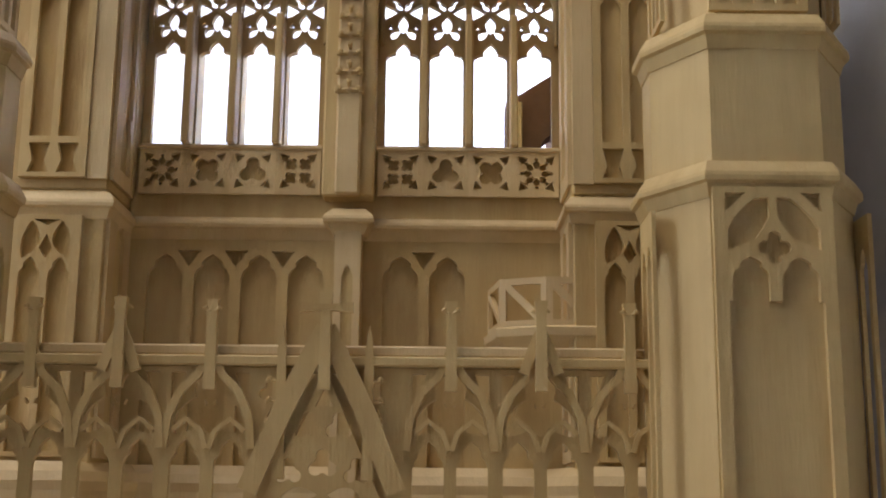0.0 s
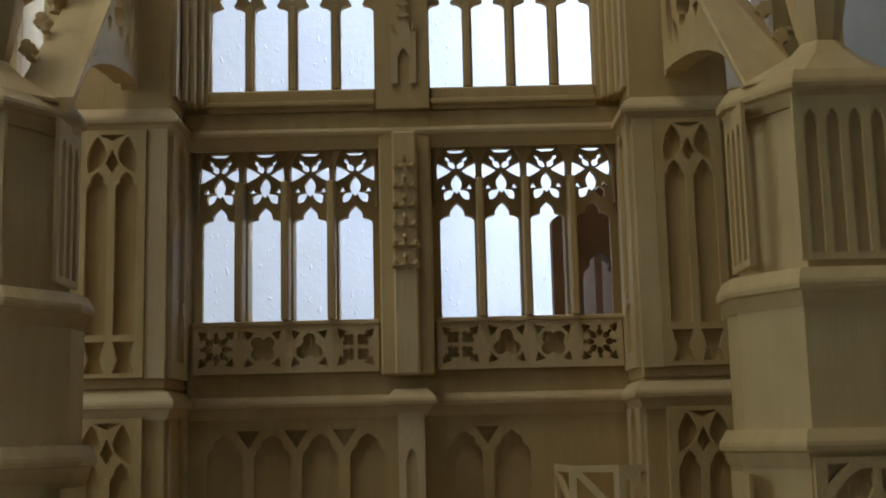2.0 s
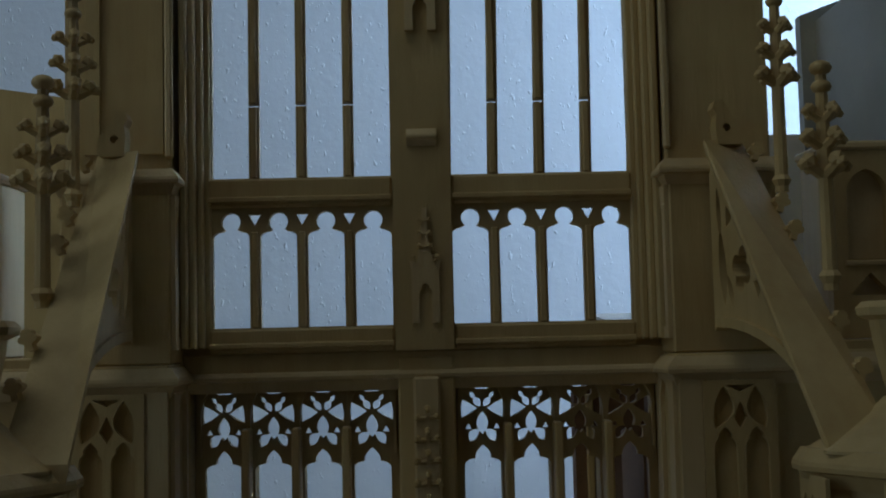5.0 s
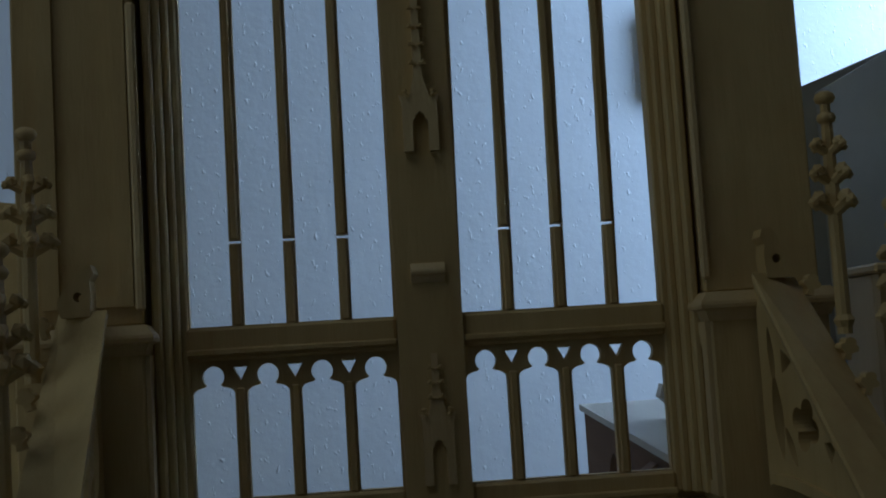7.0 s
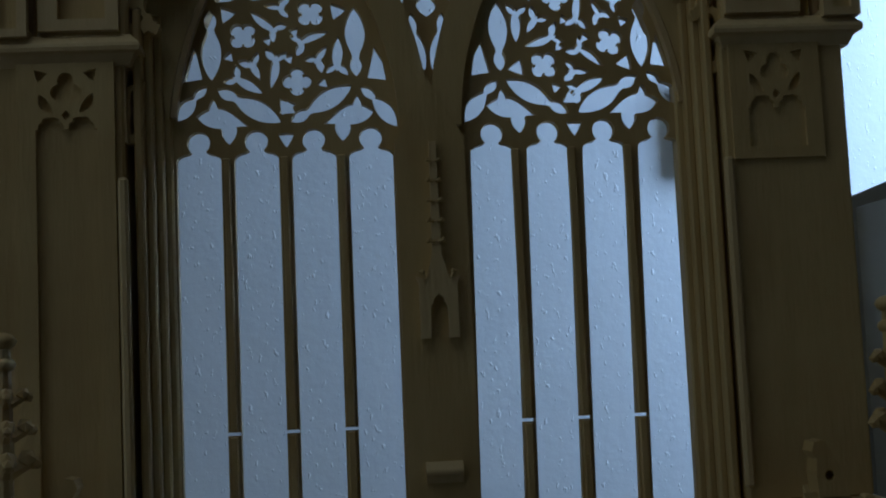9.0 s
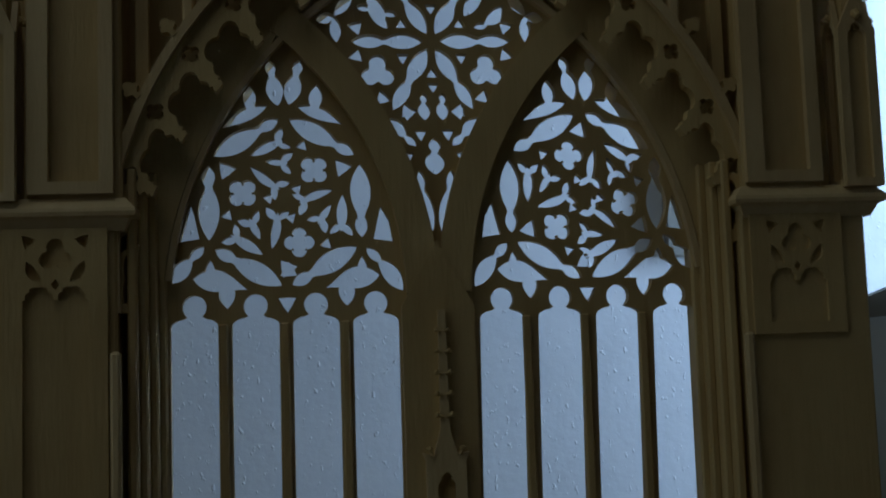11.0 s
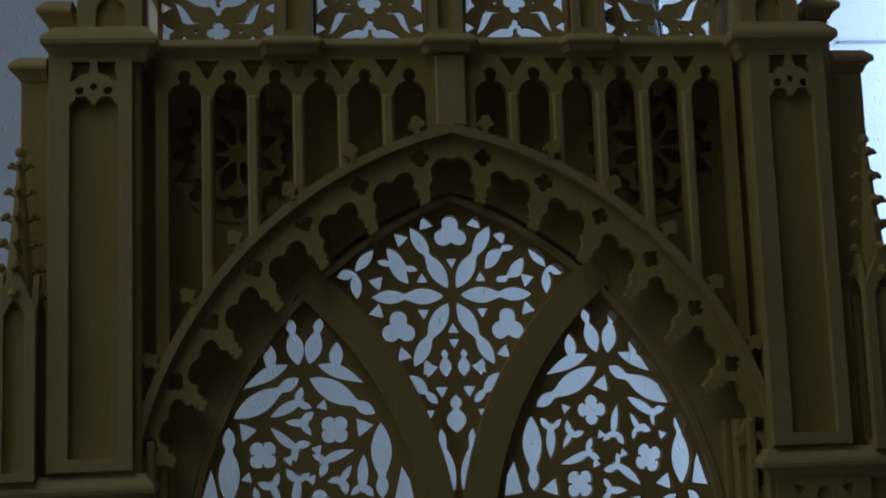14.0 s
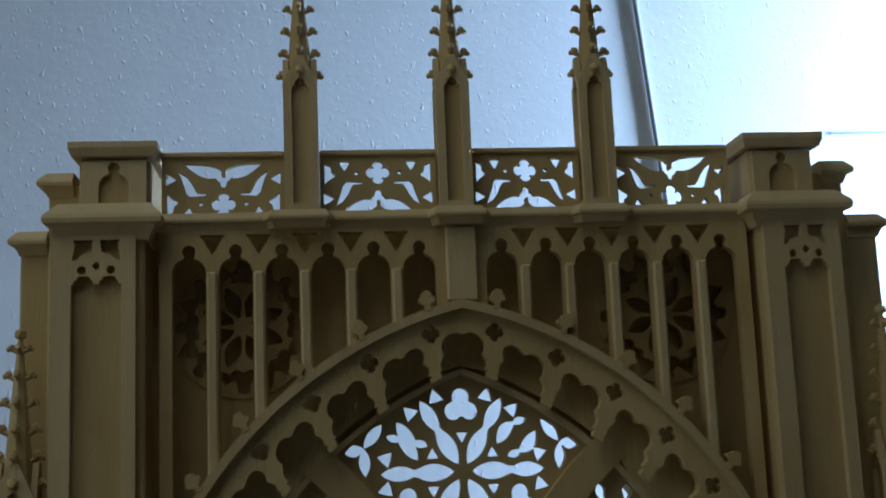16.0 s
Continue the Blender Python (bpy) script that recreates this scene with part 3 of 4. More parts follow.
# ---- lower windows ----
def lower_windows():
    for s, c in ((-1, CX - XL), (1, CX + XL + 0.002)):
        holes = []
        for x in lights(c, PITCHL):
            holes.append(keyhole(x, 0.339, 0.4325, WLL, 0.0, 0.30))
            holes.append(leaf((x, 0.4310), (x, 0.4500), 0.0140, skew=0.9))
            holes.append(leaf((x, 0.4590), (x, 0.4790), 0.0105))
            holes.append([(x - 0.0050, 0.4990), (x + 0.0050, 0.4990), (x + 0.0115, 0.5030), (x - 0.0115, 0.5030)])
            for t in (-1, 1):
                holes.append(leaf((x + t * 0.0010, 0.4640), (x + t * 0.0115, 0.4530), 0.0085, None, t * 0.12, skew=1.3))
                holes.append(tri(x + t * 0.0135, 0.4820, 0.0095, 90 - t * 90 + 180))
                holes.append(leaf((x + t * 0.0015, 0.4835), (x + t * 0.0105, 0.4965), 0.0065, 0.6))
                holes.append(tri(x + t * 0.0125, 0.4655, 0.0035, 90))
        w = plate("lower_window", rect(c - 0.090, c + 0.090, 0.335, 0.520), holes, 0.027, 0.008, LIME, front, "four-light pierced window over a carved parapet")
        for k in range(3):
            x = c + (k - 1) * PITCHL
            block("mullion", (x - 0.0036, x + 0.0036, 0.0015, 0.0268, 0.338, 0.470), LIME, w, bevel=0.0014)
            block("mullion_core", (x - 0.0043, x + 0.0043, 0.0352, 0.062, 0.336, 0.446), LIME, w)
        for k in range(4):
            x = lights(c, PITCHL)[k]
            # a deeper pointed order in front of each light
            plate("window_order", rect(x - 0.0216, x + 0.0216, 0.446, 0.5165), [lancet(x, 0.4455, 0.478, 0.0385, 0.97)], 0.0195, 0.007, LIME, w)
        block("window_sill", (c - 0.088, c + 0.088, 0.010, 0.030, 0.3340, 0.3385), LIME_PALE, w, bevel=0.001)
        # carved parapet, one panel under each light
        for k, x in enumerate(lights(c, PITCHL)):
            kind = k if s < 0 else 3 - k
            z, r = 0.3130, 0.0160
            h = []
            if kind == 0:
                for j in range(8):
                    h.append(leaf(polar((x, z), r * 0.28, 45 * j), polar((x, z), r * 0.98, 45 * j), r * 0.40, 0.72))
            elif kind == 1:
                h.append(foil(x, z, r * 0.82, 4, 45, 0.5))
            elif kind == 2:
                h.append(foil(x, z, r * 0.85, 3, 90, 0.5))
            else:
                for a in (45, 135, 225, 315):
                    h.append(foil(*polar((x, z), r * 0.60, a), r * 0.40, 4, 45, 0.5))
            for a in (45, 135, 225, 315):
                h.append(tri(*polar((x, z), r * 1.17, a), r * 0.34, a))
            plate("parapet_panel", rect(x - PITCHL / 2, x + PITCHL / 2, 0.290, 0.335), h, 0.012, 0.004, LIME_PALE, front, ("eight-petalled parapet panel", "quatrefoil parapet panel", "trefoil parapet panel", "parapet panel of four small foils")[kind])
    plate("parapet_backing", rect(-0.206, 0.208, 0.262, 0.336), [], 0.0185, 0.006, LIME, front)
    # wall over the lower windows
    block("lintel", (-0.206, 0.208, 0.012, 0.0268, 0.507, 0.54), LIME, front)
    for a, b in ((-0.215, -0.2025), (0.2045, 0.217)):
        block("window_jamb", (a, b, 0.004, 0.034, 0.290, 0.53), LIME, front)
        block("jamb_bead", (a + 0.003, b - 0.003, -0.004, 0.0035, 0.290, 0.53), LIME_PALE, front, bevel=0.002)
    # middle pilaster with its carved string of leaves
    block("pilaster", (-0.0225, 0.0265, -0.004, 0.030, 0.285, 0.530), LIME, front, bevel=0.002)
    pil = block("pilaster_rib", (-0.0095, 0.0135, -0.0140, -0.0042, 0.285, 0.512), LIME_PALE, front, bevel=0.002)
    for k in range(6):
        z = 0.385 + 0.0185 * k
        for s2 in (-1, 1):
            crocket((0.002 + s2 * 0.003, -0.0155, z), 0, 0 if s2 > 0 else 180, pil, 1.5 - 0.08 * k)
        crocket((0.002, -0.0145, z + 0.006), -15, -90, pil, 1.1)
    block("pilaster", (-0.0085, 0.0165, -0.004, 0.035, 0.02, 0.268), LIME, front, bevel=0.002)


lower_windows()

# ---- blind arcade under the lower windows ----
def blind_arcade():
    plate("lower_wall", rect(-0.206, 0.208, BASE, 0.29), [], 0.032, 0.012, LIME, front)
    holes = [cusped(CX - 0.105 + (k - 1.5) * 0.0445, 0.02, 0.208, 0.034, 0.75) for k in range(4)]
    holes += [[(CX - 0.105 + (k - 1) * 0.0445 - 0.011, 0.2375), (CX - 0.105 + (k - 1) * 0.0445 + 0.011, 0.2375), (CX - 0.105 + (k - 1) * 0.0445, 0.221)] for k in range(3)]
    plate("blind_arcade", rect(-0.206, -0.0087, BASE, 0.266), holes, 0.024, 0.0078, LIME, front, "blind arcade of cusped pointed panels")
    holes = [cusped(0.052 + k * 0.0445, 0.02, 0.208, 0.034, 0.75) for k in range(2)] + [[(0.063, 0.2375), (0.085, 0.2375), (0.074, 0.221)]]
    plate("blind_arcade", rect(0.0167, 0.208, BASE, 0.266), holes, 0.024, 0.0078, LIME, front, "blind arcade of cusped pointed panels")
    plate("pilaster_panel", rect(-0.0080, 0.0160, 0.0, 0.262), [lancet(0.004, 0.02, 0.205, 0.0105, 1.3)], -0.0065, 0.0023, LIME_PALE, front)
    # plinth
    bm = bmesh.new()
    add_sweep(bm, [(-0.30, -0.075), (-0.215, -0.075), (-0.190, 0.018), (0.190, 0.018), (0.215, -0.075), (0.34, -0.075)], [(-0.012, -0.06), (0.012, -0.06), (0.012, 0.012), (0.014, 0.020), (0.010, 0.028), (0.001, 0.036), (-0.012, 0.036)])
    part("plinth", bm, LIME_PALE, front, "pale stepped plinth along the wall foot")


blind_arcade()

# ---- piers either side ----
def side_panel(x, y0, y1, z0, z1, holes_z, s, parent):
    """Framed panel on the inner flank of a pier."""
    w = (y1 - y0)
    hole = [cusped(w * 0.5, a, b - 0.018, w * 0.42, 1.2) for a, b in holes_z]
    m = Matrix.Translation((x, y0, 0)) @ Matrix.Rotation(radians(90), 4, "Z")
    m = m if s < 0 else Matrix.Translation((x, y1, 0)) @ Matrix.Rotation(radians(-90), 4, "Z")
    return plate("flank_panel", rect(0.001, w - 0.001, z0, z1), hole, -0.0035, 0.0034, LIME_PALE, parent, "", m)


def two_light_panel(x0, x1, z0, z1, y, parent, low=False, name="tracery_panel"):
    w = x1 - x0
    cx = (x0 + x1) / 2
    zs = z1 - w * 0.95
    holes = [cusped(cx + t * w * 0.215, z0 + (w * 0.62 if low else 0.004), zs, w * 0.32, 1.0) for t in (-1, 1)]
    holes += [[(cx, zs + w * 0.30), (cx + w * 0.10, zs + w * 0.45), (cx, zs + w * 0.66), (cx - w * 0.10, zs + w * 0.45)]]
    for t in (-1, 1):
        holes.append(leaf((cx + t * w * 0.34, zs + w * 0.30), (cx + t * w * 0.22, zs + w * 0.86), w * 0.27, None, t * 0.10))
    holes.append([(cx - w * 0.2, z1 - 0.004), (cx + w * 0.2, z1 - 0.004), (cx, z1 - w * 0.16)])
    if low:
        for t in (-1, 1):
            hx = cx + t * w * 0.215
            holes.append([(hx - w * 0.16, z0 + 0.004), (hx - w * 0.09, z0 + w * 0.25), (hx - w * 0.16, z0 + w * 0.52), (hx + w * 0.16, z0 + w * 0.52), (hx + w * 0.09, z0 + w * 0.25), (hx + w * 0.16, z0 + 0.004)])
    return plate(name, rect(x0, x1, z0, z1), holes, y, 0.006, LIME, parent)


def pier(s):
    g = new("pier")
    g.parent = front
    tagged(g, "stepped limewood pier with traceried panels")

    def X(a, b):
        return (a, b) if s > 0 else (-b, -a)

    def B(a, b, y0, y1, z0, z1, name="pier_stage", mat=LIME, bevel=0.0016):
        return block(name, (*X(a, b), y0, y1, z0, z1), mat, g, "", bevel)

    def path(a, yf, yb):
        pts = [(-0.40, yf), (-a, yf), (-a, yb)]
        return pts if s < 0 else [(-x, y) for x, y in reversed(pts)]

    # lower stages
    B(0.207, 0.40, -0.058, 0.06, BASE, 0.2745)
    B(0.207, 0.40, -0.058, 0.06, 0.2750, 0.5275)
    B(0.207, 0.298, -0.050, 0.05, 0.5280, 0.6895)
    B(0.209, 0.298, -0.036, 0.04, 0.690, 1.022)
    B(0.209, 0.266, -0.036, 0.04, 1.0225, 1.318)
    # outer stepped blocks behind
    B(0.2570, 0.279, -0.014, 0.05, 1.0225, 1.345)
    B(0.2680, 0.296 + (0.007 if s > 0 else 0.002), -0.010, 0.06, 1.0225, 1.306)
    for z, a, yf, yb, out in ((0.266, 0.207, -0.058, 0.024, 0.008), (0.519, 0.207, -0.058, 0.008, 0.009)):
        bm = bmesh.new()
        add_sweep(bm, path(a, yf, yb), ledge_profile(z, out))
        part("string_course", bm, LIME_PALE, g)
    for z, a, b, yf, out, dr in ((0.684, 0.207, 0.298, -0.050, 0.008, 0.016), (1.024, 0.209, 0.298, -0.036, 0.009, 0.016), (1.320, 0.207, 0.262, -0.040, 0.010, 0.018)):
        bm = bmesh.new()
        pts = [(-b, 0.03), (-b, yf), (-a, yf), (-a, 0.03)]
        pts = pts if s < 0 else [(-x, y) for x, y in reversed(pts)]
        add_sweep(bm, pts, ledge_profile(z, out, dr))
        part("string_course", bm, LIME_PALE, g)
    # cap with its small niche
    B(0.206, 0.252, -0.034, 0.03, 1.326, 1.358, "cap_block")
    plate("cap_niche", rect(*X(0.208, 0.250), 1.327, 1.356), [shouldered(s * 0.229, 1.3275, 1.3385, 0.0195)], -0.0375, 0.0033, LIME_PALE, g)
    bm = bmesh.new()
    pts = [(-0.252, 0.03), (-0.252, -0.037), (-0.206, -0.037), (-0.206, 0.03)]
    add_sweep(bm, pts if s < 0 else [(-x, y) for x, y in reversed(pts)], [(-0.02, 1.3585), (0.004, 1.3585), (0.006, 1.364), (0.006, 1.368), (-0.02, 1.370)])
    add_box(bm, *X(0.214, 0.244), -0.03, 0.03, 1.3590, 1.3695)
    part("cap_slab", bm, LIME_PALE, g)
    for a, b, yf, z in ((0.2622, 0.2785, -0.014, 1.349), (0.2797, 0.2955 + (0.007 if s > 0 else 0.002), -0.010, 1.310)):
        bm = bmesh.new()
        pts = [(-b, 0.06), (-b, yf), (-a, yf)]
        add_sweep(bm, pts if s < 0 else [(-x, y) for x, y in reversed(pts)], ledge_profile(z, 0.007, 0.012))
        add_box(bm, *X(a, b), yf, 0.05, z - 0.006, z + 0.004, 0)
        part("step_cap", bm, LIME_PALE, g)
    # front panels
    a, b = X(0.214, 0.264)
    cxp = (a + b) / 2
    w = b - a
    wi = w * 0.64
    head = [rect(cxp - wi / 2, cxp + wi / 2, 1.04, 1.2730)]
    zt = 1.3020
    fo = [cusped(cxp + t * wi * 0.25, 1.2720, 1.2730, wi * 0.40, 0.42) for t in (-1, 1)]
    fo += [[(cxp, zt - wi * 0.44), (cxp + wi * 0.09, zt - wi * 0.53), (cxp, zt - wi * 0.63), (cxp - wi * 0.09, zt - wi * 0.53)]]
    fo += [arc(cxp + t * wi * 0.29, zt - wi * 0.62, wi * 0.09, 0, 360, 12)[:-1] for t in (-1, 1)]
    fo += [[(cxp + t * wi * u, zt - wi * v) for u, v in ((0.07, 0.0), (0.46, 0.0), (0.43, 0.12), (0.49, 0.42), (0.38, 0.40), (0.28, 0.30), (0.10, 0.24))] for t in (-1, 1)]
    plate("tracery_panel", rect(a - 0.004, b, 1.032, 1.316), head + fo, -0.0425, 0.006, LIME_PALE, g, "tall framed panel with a traceried head")
    cq, wq, zq, zl = s * 0.247, 0.041, 1.006, (0.712 if s < 0 else 0.936)
    heart = [rect(cq - wq / 2, cq + wq / 2, zl, zq - wq * 1.02)] + [cusped(cq + t * wq * 0.25, zq - wq * 1.04, zq - wq * 0.99, wq * 0.42, 0.42) for t in (-1, 1)]
    heart += [foil(cq, zq - wq * 0.33, wq * 0.27, 3, 90, 0.55)] + [tri(cq + t * wq * 0.42, zq - wq * 0.10, wq * 0.13, 90 - 45 * t) for t in (-1, 1)]
    heart += [leaf((cq + t * wq * 0.44, zq - wq * 0.42), (cq + t * wq * 0.22, zq - wq * 0.74), wq * 0.16, None, t * 0.08) for t in (-1, 1)]
    heart += [[(cq, zq - wq * 0.70), (cq + wq * 0.07, zq - wq * 0.78), (cq, zq - wq * 0.87), (cq - wq * 0.07, zq - wq * 0.78)]]
    plate("tracery_panel", rect(*X(0.2145, 0.280), zl - 0.008, 1.010), heart, -0.0400 if s < 0 else -0.0388, 0.0038 if s < 0 else 0.0026, LIME, g, "framed panel with a heart-shaped tracery head")
    block("corner_rib", (*X(0.2065, 0.2135), -0.0412, -0.034, 0.70, 0.93), LIME_PALE, g, bevel=0.002)
    two_light_panel(*X(0.226, 0.286), 0.285, 0.505, -0.0645, g, True)
    two_light_panel(*X(0.226, 0.286), 0.04, 0.250, -0.0645, g)
    plate("panel_frame", rect(*X(0.2075, 0.2255), 0.284, 0.506), [], -0.0628, 0.0046, LIME_PALE, g)
    side_panel(s * 0.2068, -0.056, 0.018, 0.285, 0.505, ((0.300, 0.345), (0.355, 0.500)), s, g)
    side_panel(s * 0.2068, -0.056, 0.018, 0.04, 0.250, ((0.05, 0.245),), s, g)
    for o in g.children:
        low = min(v.co.z for v in o.data.vertices)
        if low > 1.0:
            o.location.x = 0.007 if o.name.startswith("step") or (o.name.startswith("pier_stage") and abs(sum(v.co.x for v in o.data.vertices) / len(o.data.vertices)) > 0.262) else 0.0038
    side_panel(s * 0.2068, -0.049, -0.004, 0.540, 0.668, ((0.55, 0.66),), s, g)
    return g


for s in (-1, 1):
    pier(s)

# string courses of the wall between the piers
ledge("string_course", [(-0.2075, 0.024), (-0.009, 0.024), (-0.009, -0.004), (0.0175, -0.004), (0.0175, 0.024), (0.209, 0.024)], 0.266, 0.010, front)
block("sill_wall", (-0.2065, 0.2085, -0.003, 0.0119, 0.512, 0.5345), LIME, front)
ledge("string_course", [(-0.2075, 0.008), (0.209, 0.008)], 0.519, 0.013, front)
bm = bmesh.new()
add_sweep(bm, [(-0.209, -0.026), (-0.124, -0.026), (-0.120, -0.034), (-0.088, -0.034), (-0.084, -0.026), (-0.013, -0.026), (-0.009, -0.036), (0.018, -0.036), (0.022, -0.026), (0.086, -0.026), (0.090, -0.034), (0.118, -0.034), (0.122, -0.026), (0.209, -0.026)], ledge_profile(1.318, 0.006, 0.009, -0.02))
part("cornice", bm, LIME_PALE, front, "projecting moulded cornice under the parapet")

# ---- pierced parapet and pinnacles on top ----
SP = (-0.1015, 0.003, 0.1035)


def parapet_holes(x0, x1, z0, z1, flip):
    """A pair of wings about a small body, a foil, two hooked leaves and bits of foils at the ends; flip turns it upside down."""
    w, h, cx = x1 - x0, z1 - z0, (x0 + x1) / 2
    f = -1 if flip else 1

    def P(u, v):
        return (cx + u * w, z0 + (v if not flip else 1 - v) * h)

    o = [foil(*P(0, 0.77), h * 0.215, 4, 0, 0.55), foil(*P(0, 0.33), h * 0.13, 3, 90 * f, 0.5)]
    for t in (-1, 1):
        o.append([P(t * u, v) for u, v in ((0.015, 0.16), (0.05, 0.10), (0.12, 0.05), (0.20, 0.03), (0.345, 0.015), (0.31, 0.09), (0.25, 0.19), (0.19, 0.26), (0.13, 0.295), (0.07, 0.29), (0.02, 0.32))])
        o.append([P(t * u, v) for u, v in ((0.395, 0.16), (0.33, 0.24), (0.285, 0.36), (0.25, 0.50), (0.23, 0.55), (0.15, 0.555), (0.15, 0.60), (0.23, 0.615), (0.29, 0.62), (0.325, 0.56), (0.345, 0.42), (0.37, 0.28))])
        o.append([P(t * u, v) for u, v in ((0.495, 0.56), (0.46, 0.63), (0.40, 0.70), (0.40, 0.75), (0.43, 0.79), (0.44, 0.90), (0.495, 0.95))])
        o += [tri(*P(t * 0.31, 0.92), h * 0.12, -90 * f), tri(*P(t * 0.47, 0.30), h * 0.13, 90 + 90 * t), arc(*P(t * 0.20, 0.76), h * 0.04, 0, 360, 8)[:-1]]
    return o


xs = [-0.196, SP[0] - 0.012, SP[0] + 0.012, SP[1] - 0.0125, SP[1] + 0.0125, SP[2] - 0.012, SP[2] + 0.012, 0.199]
for k in range(4):
    x0, x1 = xs[2 * k], xs[2 * k + 1]
    plate("parapet", rect(x0, x1, 1.3215, 1.363), parapet_holes(x0 + 0.003, x1 - 0.003, 1.3195, 1.3575, k in (0, 3)), -0.022, 0.005, LIME, front, "pierced openwork parapet panel")
    block("parapet_rail", (x0, x1, -0.0245, -0.0145, 1.3605, 1.3645), LIME_PALE, front, bevel=0.001)


def pinnacle(x, y, z, w, shaft, spire, parent, rows=6, mat=LIME):
    """Square shaft with a sunk niche and gablets, and a crocketed spire on it."""
    g = new("pinnacle")
    g.parent = parent
    g.location = (x, y, z)
    bm = bmesh.new()
    add_box(bm, -w / 2 + 0.004, w / 2 - 0.004, -w / 2 + 0.004, w / 2 - 0.004, 0, shaft, 0.0008)
    part("shaft", bm, mat, g)
    for k in range(4):
        m = Matrix.Rotation(radians(90 * k), 4, "Z")
        h = w / 2 - (0.0001 if k % 2 == 0 else 0.0041)
        out = [(-h, 0), (h, 0), (h, shaft), (w * 0.10, shaft + w * 0.85), (-w * 0.10, shaft + w * 0.85), (-h, shaft)]
        plate("gablet", out, [cusped(0, shaft * 0.05, shaft - w * 0.25, w * 0.50, 0.9)], -w / 2, 0.0039, LIME_PALE, g, "", m)
    r0 = w * 0.40
    bm = bmesh.new()
    bmesh.ops.create_cone(bm, cap_ends=True, segments=8, radius1=r0, radius2=w * 0.05, depth=spire, matrix=Matrix.Translation((0, 0, shaft + spire / 2)))
    part("spire", bm, mat, g)
    for k in range(rows):
        f = (k + 0.35) / rows
        r = r0 * (1 - f) + w * 0.05 * f
        for j in range(4):
            crocket((r * 0.8 * math.cos(radians(90 * j)), r * 0.8 * math.sin(radians(90 * j)), shaft + spire * f), -25, 90 * j, g, w / 0.022 * (1.3 - 0.55 * f))
    bm = bmesh.new()
    bmesh.ops.create_icosphere(bm, subdivisions=1, radius=w * 0.16, matrix=Matrix.Translation((0, 0, shaft + spire)))
    part("finial", bm, mat, g)
    return g


def slim_pinnacle(x, y, z, tier, top, parent, w=0.0105):
    """A slender round shaft on a small corbel, with three tiers of leaves and a knobbed tip."""
    g = new("crocketed_pinnacle")
    g.parent = parent
    g.location = (x, y, z)
    t0, t1 = tier - z, top - z
    bm = bmesh.new()
    bmesh.ops.create_cone(bm, cap_ends=True, segments=10, radius1=w * 0.5, radius2=w * 0.46, depth=t0 + 0.004, matrix=Matrix.Translation((0, 0, t0 / 2 - 0.002)))
    part("shaft", bm, LIME, g)
    bm = bmesh.new()
    bmesh.ops.create_cone(bm, cap_ends=True, segments=8, radius1=w * 0.30, radius2=w * 0.75, depth=w * 0.9, matrix=Matrix.Translation((0, 0, w * 0.1)))
    bmesh.ops.create_cone(bm, cap_ends=True, segments=8, radius1=w * 0.75, radius2=w * 0.52, depth=w * 0.35, matrix=Matrix.Translation((0, 0, w * 0.72)))
    part("corbel", bm, LIME, g)
    bm = bmesh.new()
    bmesh.ops.create_cone(bm, cap_ends=True, segments=8, radius1=w * 0.55, radius2=w * 0.34, depth=t1 - t0, matrix=Matrix.Translation((0, 0, (t0 + t1) / 2)))
    part("spire", bm, LIME, g)
    for k in range(3):
        zz = t0 + (t1 - t0) * (0.03 + 0.245 * k)
        for j in range(4):
            a = 90 * j + 20
            crocket((w * 0.36 * math.cos(radians(a)), w * 0.36 * math.sin(radians(a)), zz), -28, a, g, w / 0.0042 * (1.0 - 0.13 * k))
    for f, q in ((0.80, 0.66), (0.97, 0.72)):
        bm = bmesh.new()
        bmesh.ops.create_icosphere(bm, subdivisions=2, radius=w * q, matrix=Matrix.Translation((0, 0, t0 + (t1 - t0) * f)) @ Matrix.Diagonal((1, 1, 0.72, 1)))
        part("finial_knob", bm, LIME, g, "", True)
    return g


for x in SP:
    pinnacle(x, -0.0235, 1.321, 0.0235, 0.088, 0.098, front)

